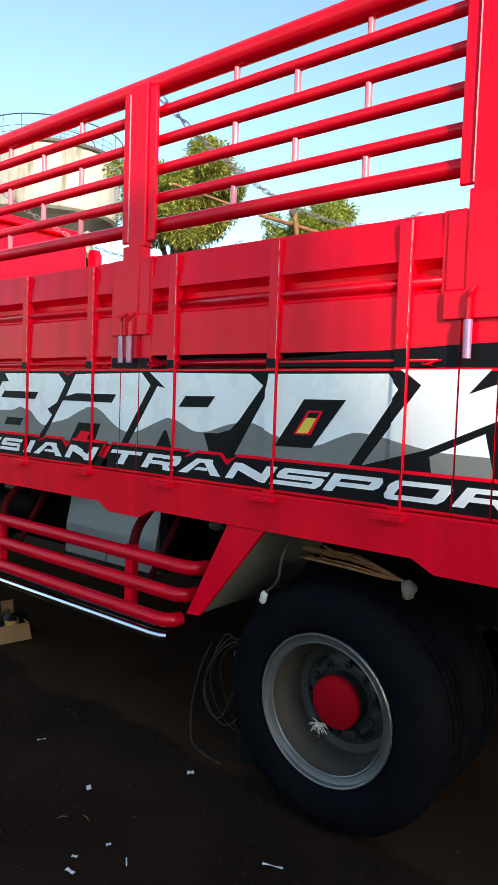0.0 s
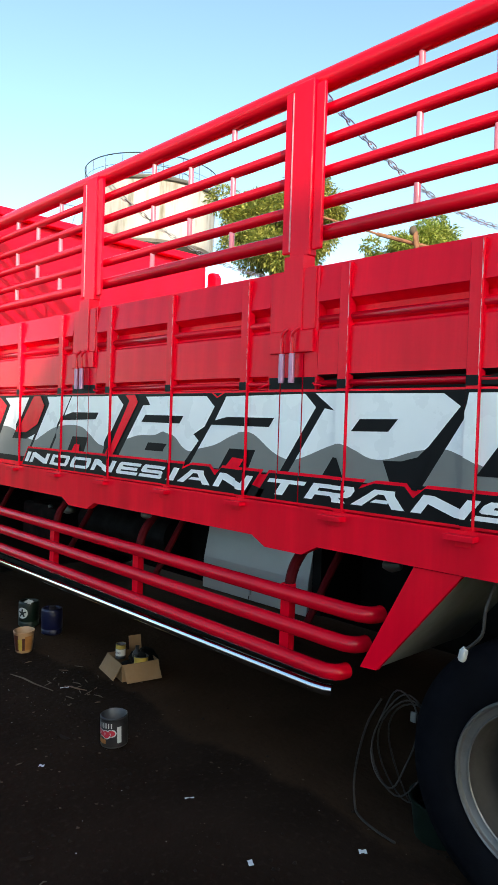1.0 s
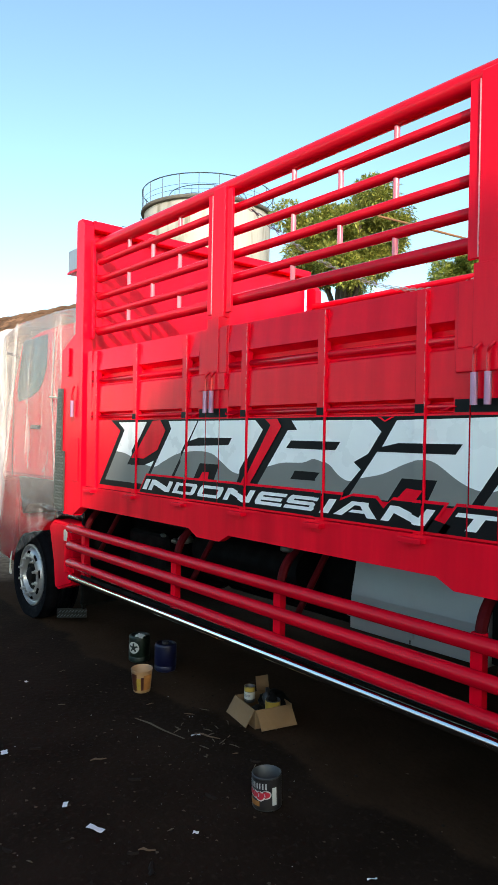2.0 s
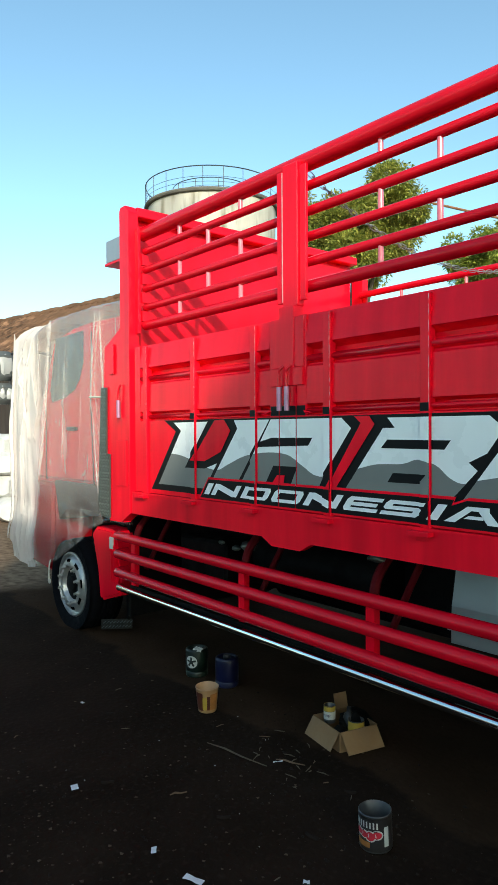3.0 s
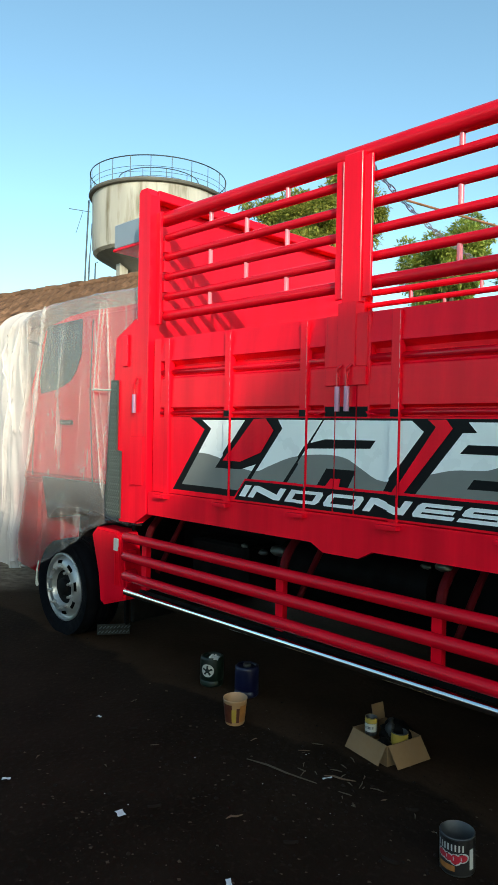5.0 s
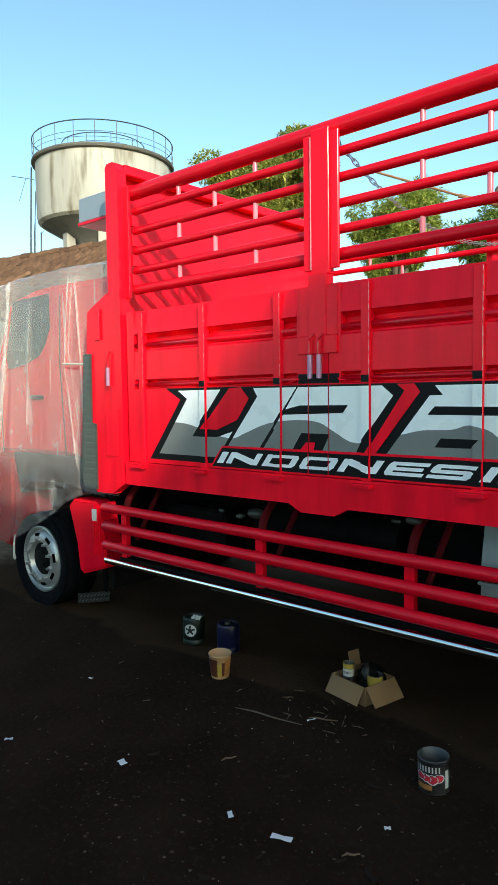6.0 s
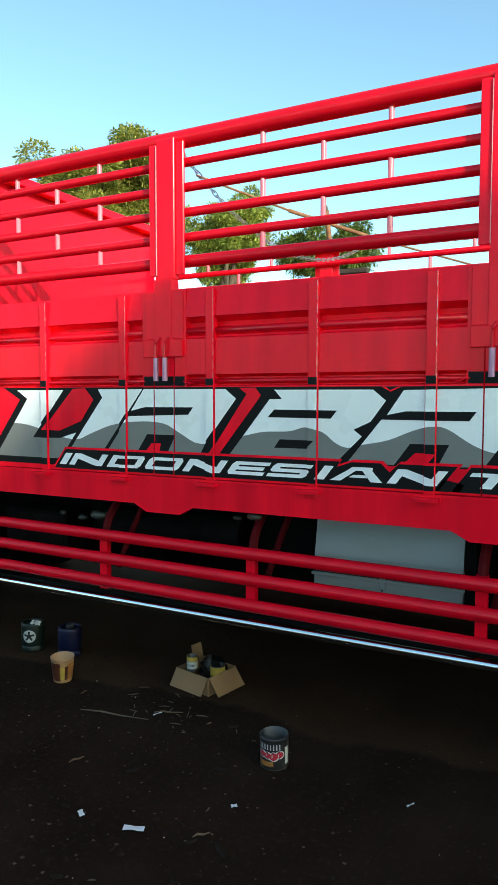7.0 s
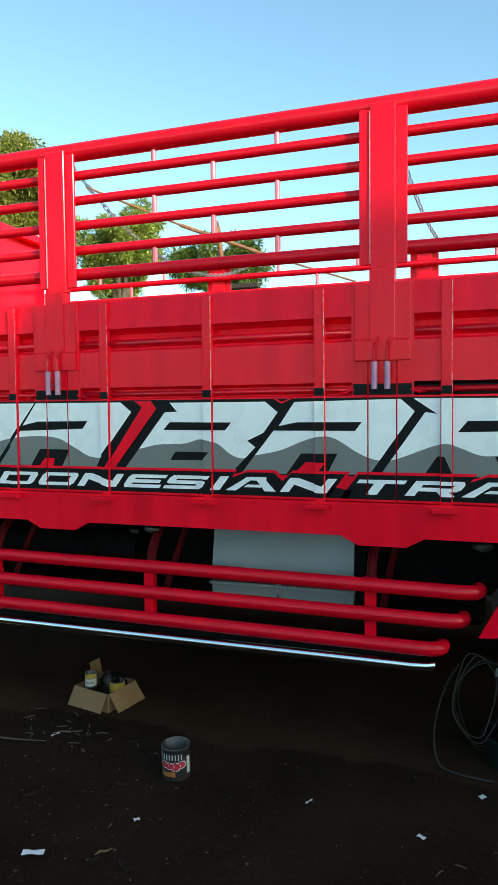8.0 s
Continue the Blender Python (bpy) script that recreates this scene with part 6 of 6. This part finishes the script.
def build_rope():
    """White rope wound on the far side rail beside the headboard."""
    ob = thing("rope_hank", pose(0, 0, 0), "hank of pale rope looped over the truck side", "rope")
    for k in range(5):
        bm = bmesh.new()
        y, z = WIDTH + 0.02, 2.44 + 0.025 * k
        tube(bm, arc_points([(-1.28, y - 0.06, z - 0.10 - 0.02 * k), (-1.25, y - 0.08, z), (-1.0, y - 0.10, z - 0.03 + 0.01 * k), (-0.72, y - 0.09, z - 0.01), (-0.45, y - 0.08, z - 0.06), (-0.2, y - 0.08, z - 0.04)], 5), 0.010, 7)
        part("strand", bm, M["rope"], ob)


build_rope()


# ---- water tower ----
def build_tower(cx, cy):
    ob = thing("water_tower", pose(cx, cy, 0) @ Matrix.Scale(1.018, 4), "stained round concrete water tower with a steel railing on top", "water tower")
    bm = bmesh.new()
    lathe(bm, [(0.5, 15.72), (3.2, 15.66), (4.0, 15.52), (4.02, 15.30), (4.00, 14.0), (3.98, 12.25), (3.92, 11.95), (3.70, 11.80)], 72, axis="z")
    part("tank", bm, M["concrete"], ob, "pale concrete tank with dark rain streaks", smooth=True)
    bm = bmesh.new()
    lathe(bm, [(3.95, 15.28), (4.20, 15.33), (4.24, 15.42), (4.20, 15.52), (3.9, 15.56)], 72, axis="z")
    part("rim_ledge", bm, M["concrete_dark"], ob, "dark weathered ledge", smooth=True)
    bm = bmesh.new()
    lathe(bm, [(3.72, 11.81), (3.5, 11.68), (2.0, 10.85), (1.85, 10.5), (0.01, 10.5)], 48, axis="z")
    # underside in a darker concrete: its shade is put into the colour
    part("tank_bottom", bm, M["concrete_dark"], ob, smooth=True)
    col = None
    for k in range(6):
        t = 2 * math.pi * k / 6 + 0.35
        m = pose(2.35 * math.cos(t), 2.35 * math.sin(t), 0, 0, 0, math.degrees(t))
        if col is None:
            col = part("column", boxes((-0.28, 0.28, -0.28, 0.28, 0.0, 12.0), bevel=0.03), M["concrete"], ob)
            col.matrix_basis = m
        else:
            again(col, m)
    for z in (4.0, 8.0):
        bm = bmesh.new()
        lathe(bm, [(2.1, z), (2.6, z), (2.6, z + 0.45), (2.1, z + 0.45), (2.1, z)], 6, axis="z")
        part("ring_beam", bm, M["concrete"], ob).matrix_basis = pose(0, 0, 0, 0, 0, math.degrees(0.35))

    def ring(r, z, rr, name):
        b = bmesh.new()
        tube(b, [(r * math.cos(2 * math.pi * k / 64), r * math.sin(2 * math.pi * k / 64), z) for k in range(64)], rr, 6, closed=True)
        part(name, b, M["rail_steel"], ob)

    ring(4.16, 16.72, 0.032, "railing")
    ring(4.16, 16.12, 0.012, "railing")
    ring(4.16, 15.82, 0.012, "railing")
    ring(2.45, 16.66, 0.026, "railing")
    ring(2.45, 16.20, 0.012, "railing")
    post = inner = None
    for k in range(22):
        t = 2 * math.pi * k / 22 + 0.1
        if post is None:
            b = bmesh.new()
            tube(b, [(0, 0, 15.45), (0, 0, 16.72)], 0.020, 6)
            post = part("baluster", b, M["rail_steel"], ob)
            post.matrix_basis = pose(4.16 * math.cos(t), 4.16 * math.sin(t), 0)
        else:
            again(post, pose(4.16 * math.cos(t), 4.16 * math.sin(t), 0))
        if k % 2 == 0:
            if inner is None:
                b = bmesh.new()
                tube(b, [(0, 0, 15.6), (0, 0, 16.66)], 0.018, 6)
                inner = part("baluster", b, M["rail_steel"], ob)
                inner.matrix_basis = pose(2.45 * math.cos(t), 2.45 * math.sin(t), 0)
            else:
                again(inner, pose(2.45 * math.cos(t), 2.45 * math.sin(t), 0))
    # service pipes and a ladder down the side turned from the trees, with a small aerial
    ux, uy = -0.636, -0.772
    for off, r in ((0.0, 0.05), (0.28, 0.05), (0.75, 0.045)):
        b = bmesh.new()
        x, y = ux * (4.25 - off * 0.8), uy * (4.25 - off * 0.8)
        tube(b, [(x - 0.3, y - 0.3, 0), (x - 0.1, y - 0.1, 11.5), (x, y, 15.3 - off * 5)], r, 8)
        part("pipe", b, M["rail_steel"], ob)
    b = bmesh.new()
    tube(b, [(ux * 4.1, uy * 4.1, 14.6), (ux * 5.2, uy * 5.2 - 0.3, 14.7)], 0.02, 6)
    tube(b, [(ux * 4.6, uy * 4.6, 14.62), (ux * 5.0, uy * 5.0, 13.3)], 0.014, 6)
    part("aerial", b, M["rail_steel"], ob)


build_tower(-33.2, 23.9)


# ---- trees ----
def build_tree(x, y, crown_z, rx, rz, leaves, leaf, mat, seed, label):
    rng = random.Random(seed)
    ob = thing("tree", pose(x, y, 0, 0, 0, seed * 37), label, "tree", "trees behind the yard")
    bm = bmesh.new()
    tube(bm, arc_points([(0, 0, -0.1), (0.1, 0.05, crown_z * 0.35), (-0.1, 0.1, crown_z * 0.7), (0, 0, crown_z)], 4), [0.28 - 0.014 * i for i in range(13)], 10)
    limbs = []
    for k in range(11):
        a, e = rng.uniform(0, 6.28), rng.uniform(-0.15, 0.95)
        z0 = crown_z * rng.uniform(0.55, 0.95)
        end = Vector((rx * 0.75 * math.cos(a) * math.cos(e), rx * 0.75 * math.sin(a) * math.cos(e), crown_z + rz * 0.75 * math.sin(e)))
        start = Vector((0, 0, z0))
        mid = start.lerp(end, 0.5) + Vector((0, 0, 0.25 * rz * rng.uniform(-0.3, 0.8)))
        tube(bm, arc_points([start, mid, end], 4), [0.11 - 0.010 * i for i in range(9)], 7)
        limbs.append((start, mid, end))
    part("trunk", bm, M["bark"], ob, smooth=True)
    # clumps of leaves round the limb ends, uneven and with gaps
    centres = []
    for _ in range(72):
        s, m, e = rng.choice(limbs)
        c = m.lerp(e, rng.uniform(0.2, 1.25)) + Vector((rng.gauss(0, rx * 0.16), rng.gauss(0, rx * 0.16), rng.gauss(0, rz * 0.20)))
        centres.append((c, rng.uniform(0.18, 0.36) * rx))
    for _ in range(30):
        d = Vector((rng.gauss(0, 1), rng.gauss(0, 1), rng.gauss(0, 1))).normalized() * rng.uniform(0.35, 0.8)
        centres.append((Vector((d.x * rx, d.y * rx, crown_z + d.z * rz)), rng.uniform(0.20, 0.34) * rx))
    verts, faces = [], []
    for _ in range(leaves):
        c, r = rng.choice(centres)
        d = Vector((rng.gauss(0, 1), rng.gauss(0, 1), rng.gauss(0, 1))).normalized()
        p = c + Vector((d.x, d.y, d.z * 0.75)) * r * rng.uniform(0.45, 1.0)
        out = (d + Vector((0, 0, -0.35)) + Vector((rng.gauss(0, 0.5), rng.gauss(0, 0.5), rng.gauss(0, 0.4)))).normalized()
        side = out.cross(Vector((rng.gauss(0, 0.4), rng.gauss(0, 0.4), 1))).normalized()
        l, w = leaf * rng.uniform(0.7, 1.4), leaf * rng.uniform(0.16, 0.27)
        up = side.cross(out) * w * 0.35
        b = len(verts)
        verts += [p, p + out * l * 0.5 + side * w + up, p + out * l, p + out * l * 0.5 - side * w + up, p + out * l * 0.5]
        faces += [(b, b + 1, b + 4), (b + 1, b + 2, b + 4), (b + 2, b + 3, b + 4), (b + 3, b, b + 4)]
    me = bpy.data.meshes.new("crown")
    me.from_pydata([tuple(v) for v in verts], [], faces)
    me.materials.append(mat)
    o = new("crown", me)
    o.parent = ob
    return ob


build_tree(-10.55, 12.5, 7.35, 1.80, 1.55, 95000, 0.115, M["leaf"], 1, "broad mango tree with dark and yellowish leaves")
build_tree(-9.3, 17.5, 6.7, 1.45, 1.75, 40000, 0.13, M["leaf_light"], 2, "bushy tree with light green leaves")
build_tree(-6.85, 20.6, 6.75, 1.65, 1.2, 36000, 0.13, M["leaf_dark"], 3, "small round tree with dark green leaves")


# ---- rusty frame behind the truck ----
def build_frame():
    ob = thing("pipe_frame", pose(0, 0, 0), "rusty pipe post with slanting poles behind the truck", "pipe frame")
    b = bmesh.new()
    tube(b, [(-0.86, 5.05, 0.0), (-0.88, 5.02, 3.55), (-0.92, 4.99, 3.95)], 0.035, 10)
    part("post", b, M["rust"], ob, smooth=True)
    b = bmesh.new()
    tube(b, [(-2.27, 4.17, 4.33), (-1.31, 4.82, 3.95)], 0.014, 8)
    part("pole", b, M["rust"], ob, smooth=True)
    b = bmesh.new()
    tube(b, [(-1.34, 4.80, 3.96), (-0.34, 5.40, 3.62)], 0.024, 8)
    part("pole", b, M["rust"], ob, smooth=True)
    b = bmesh.new()
    tube(b, [(-0.36, 5.39, 3.63), (0.7, 5.6, 3.28)], 0.012, 8)
    part("pole", b, M["rust"], ob, smooth=True)
    b = bmesh.new()
    bmesh.ops.create_uvsphere(b, u_segments=14, v_segments=10, radius=0.046)
    for v in b.verts:
        v.co.z *= 1.25
    part("cap", b, M["bark"], ob, smooth=True).matrix_basis = pose(-0.94, 4.97, 3.97)
    part("ledger", boxes((-0.89, -0.42, 5.06, 5.16, 3.19, 3.25), bevel=0.01), M["old_wood"], ob)


build_frame()


# ---- tiled shed beyond the cab ----
def build_shed():
    shed = thing("tiled_shed", pose(0, 0, 0), "low wooden shed with an old clay tile roof", "shed")
    ax, ay, bx, by, ridge = -19.5, 4.55, -7.6, 6.45, 4.84
    along = Vector((bx - ax, by - ay, 0)).normalized()
    out = Vector((along.y, -along.x, 0))
    down = (out * 3.4 + Vector((0, 0, -1.75)))
    origin = Vector((ax, ay, ridge))
    length = (Vector((bx, by, 0)) - Vector((ax, ay, 0))).length
    turn = Matrix((( *along, 0), (*out, 0), (0, 0, 1, 0), (0, 0, 0, 1))).transposed()
    base = Matrix.Translation(origin) @ turn
    slope = math.atan2(1.75, 3.4)
    run = down.length
    roof = part("roof", boxes((0, length, 0.0, run, -0.10, -0.03)), M["wood"], shed)
    roof.matrix_basis = base @ Matrix.Rotation(-slope, 4, "X")
    again(roof, base @ Matrix.Rotation(math.pi, 4, "Z") @ Matrix.Translation((-length, 0, 0)) @ Matrix.Rotation(-slope, 4, "X"))
    # wall below the eave, with an opening behind a wire gate; its near-black puts the dim inside into the colour
    wall = bmesh.new()
    e = 2.9
    box(wall, 0.0, 9.6, e, e + 0.15, -ridge, -1.55)
    box(wall, 9.6, length, e, e + 0.15, -2.55, -1.55)
    box(wall, 9.6, length, e, e + 0.15, -ridge, -3.5)
    part("wall", wall, M["old_wood"], shed).matrix_basis = base
    bm = bmesh.new()
    for k in range(16):
        tube(bm, [(9.7 + k * 0.14, e + 0.3, -ridge), (9.7 + k * 0.14, e + 0.3, -2.7)], 0.008, 5)
    for z in (-4.4, -3.9, -3.4, -2.9):
        tube(bm, [(9.6, e + 0.3, z), (12.0, e + 0.3, z)], 0.008, 5)
    part("wire_gate", bm, M["rail_steel"], shed).matrix_basis = base
    part("rear_wall", boxes((0, length, -e, -e + 0.15, -ridge, -1.55), (0, 0.15, -e + 0.15, e, -ridge, -1.55), (length - 0.15, length, -e + 0.15, e, -ridge, -1.55)), M["plaster"], shed).matrix_basis = base
    # ridge capping and courses of curved clay tiles on the slope that faces the yard
    bm = bmesh.new()
    tube(bm, [(0, 0, 0), (0.34, 0, 0.008)], [0.11, 0.095], 10)
    cap_tile = part("ridge_tile", bm, M["tile"], shed)
    cap_tile.matrix_basis = base @ pose(0, 0, -0.01)
    for k in range(1, int(length / 0.32)):
        again(cap_tile, base @ pose(k * 0.32, 0.01 * (k % 2), -0.02 + 0.012 * (k % 3)))
    rng = random.Random(2)
    tile = None
    tilt = base @ Matrix.Rotation(-slope, 4, "X")
    rest = bmesh.new()
    w, l = 0.235, 0.26
    for r in range(int(run / l)):
        for c in range(int(length / w)):
            x, y = c * w, r * l
            jitter = pose(rng.uniform(-0.012, 0.012), rng.uniform(-0.03, 0.03), rng.uniform(0, 0.03), rng.uniform(-4, 3), 0, rng.uniform(-4, 4))
            m = tilt @ pose(x, y, 0.0, -5, 0, 0) @ jitter
            if tile is None:
                bm = bmesh.new()
                vs = []
                for yy in (0.0, l + 0.05):
                    vs.append([bm.verts.new((w * k / 6, yy, 0.045 * math.sin(2 * math.pi * k / 6) - 0.002 * k)) for k in range(7)])
                for k in range(6):
                    bm.faces.new((vs[0][k], vs[0][k + 1], vs[1][k + 1], vs[1][k]))
                low = [bm.verts.new((v.co.x, v.co.y, v.co.z - 0.018)) for v in vs[1]]
                for k in range(6):
                    bm.faces.new((vs[1][k], vs[1][k + 1], low[k + 1], low[k]))
                tile = part("roof_tile", bm, M["tile"], roof)
                tile.matrix_basis = roof.matrix_basis.inverted() @ m
                count = 1
            elif r < 6 and x > 4.5 and count < 300:
                again(tile, roof.matrix_basis.inverted() @ m, roof)
                count += 1
            else:
                vs = []
                for yy, dz in ((0.0, 0.0), (l + 0.05, 0.0), (l + 0.05, -0.018)):
                    vs.append([rest.verts.new(m @ Vector((w * k / 6, yy, 0.045 * math.sin(2 * math.pi * k / 6) - 0.002 * k + dz))) for k in range(7)])
                for a, b in zip(vs, vs[1:]):
                    for k in range(6):
                        rest.faces.new((a[k], a[k + 1], b[k + 1], b[k]))
    o = part("tiling", rest, M["tile"], shed)
    tagged(o, kind="stuff")
    again(o, Matrix.Identity(4)).matrix_basis = base @ Matrix.Rotation(math.pi, 4, "Z") @ Matrix.Translation((-length, 0, 0)) @ base.inverted()


build_shed()


# ---- an unseen workshop added behind the camera, its gable cut to shade the yard ----
def build_shade_gable():
    house = thing("workshop", pose(0, 0, 0), "unseen workshop with a raised gable front, added to shade the yard", "workshop")
    # outline of the shade on the truck's side, carried back along the light to the wall
    y = -9.0
    k = -y / -TO_SUN.y
    shift = Vector((TO_SUN.x, TO_SUN.y, TO_SUN.z)) * k
    line = [(-4.15, -9.0), (-4.15, 0.92), (-1.6, 0.98), (-1.05, 1.10), (-0.5, 1.60), (0.0, 2.10), (0.5, 2.50), (1.3, 2.62), (2.45, 2.62), (2.85, 2.35), (3.06, 1.75), (3.36, 1.38), (9.0, 1.30), (9.0, -9.0)]
    pts = [(x + shift.x, max(0.0, z + shift.z)) for x, z in line]
    bm = bmesh.new()
    prism(bm, pts, y - 0.3, y)
    part("gable", bm, M["plaster"], house)
    part("hall", boxes((pts[0][0], pts[-1][0], y - 9.0, y - 0.31, 0.0, 4.6)), M["plaster"], house)


build_shade_gable()


# ---- sacks by the shed and an unseen wall added behind the truck ----
def build_sacks():
    for x, y, z, turn in ((-10.6, 2.15, 0.0, 10), (-9.9, 2.30, 0.0, -15), (-10.2, 2.2, 0.42, 25), (-10.8, 2.4, 0.40, -30), (-10.4, 2.3, 0.82, 5), (-10.15, 2.2, 0.84, -20), (-10.3, 2.3, 1.16, 12)):
        bm = bmesh.new()
        bmesh.ops.create_cube(bm, size=1.0)
        bmesh.ops.subdivide_edges(bm, edges=bm.edges[:], cuts=7, use_grid_fill=True)
        for v in bm.verts:
            c = v.co
            round_off = 1 - 0.55 * (abs(c.x * 2) ** 4 + abs(c.y * 2) ** 4) / 2
            c.x, c.y, c.z = c.x * 0.85, c.y * 0.55, 0.22 + c.z * 0.44 * round_off
            v.co += Vector((0, 0, 1)) * 0.03 * noise.noise(c * 6 + Vector((x, z, 0)) * 3)
        o = link_mesh("sack", bm, M["sack"], smooth=True)
        o.matrix_world = pose(x, y, z, 0, 0, turn)
        tagged(o, "full white plastic sack in a heap by the shed", "sack", "sacks by the shed")


build_sacks()
# unseen wall, added to keep low sky light out from under the truck
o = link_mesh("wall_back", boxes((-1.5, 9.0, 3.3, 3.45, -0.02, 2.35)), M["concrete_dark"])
tagged(o, "unseen low grey wall added behind the truck to block light", "wall", kind="structure")

# unseen wall, added to cut low sky light and its reflection in the panels
o = link_mesh("wall_front", boxes((-14.0, 10.0, -9.3, -9.0, -0.02, 2.0)), M["plaster"])
tagged(o, "plain unseen wall added opposite the truck to block low sky", "wall", kind="structure")
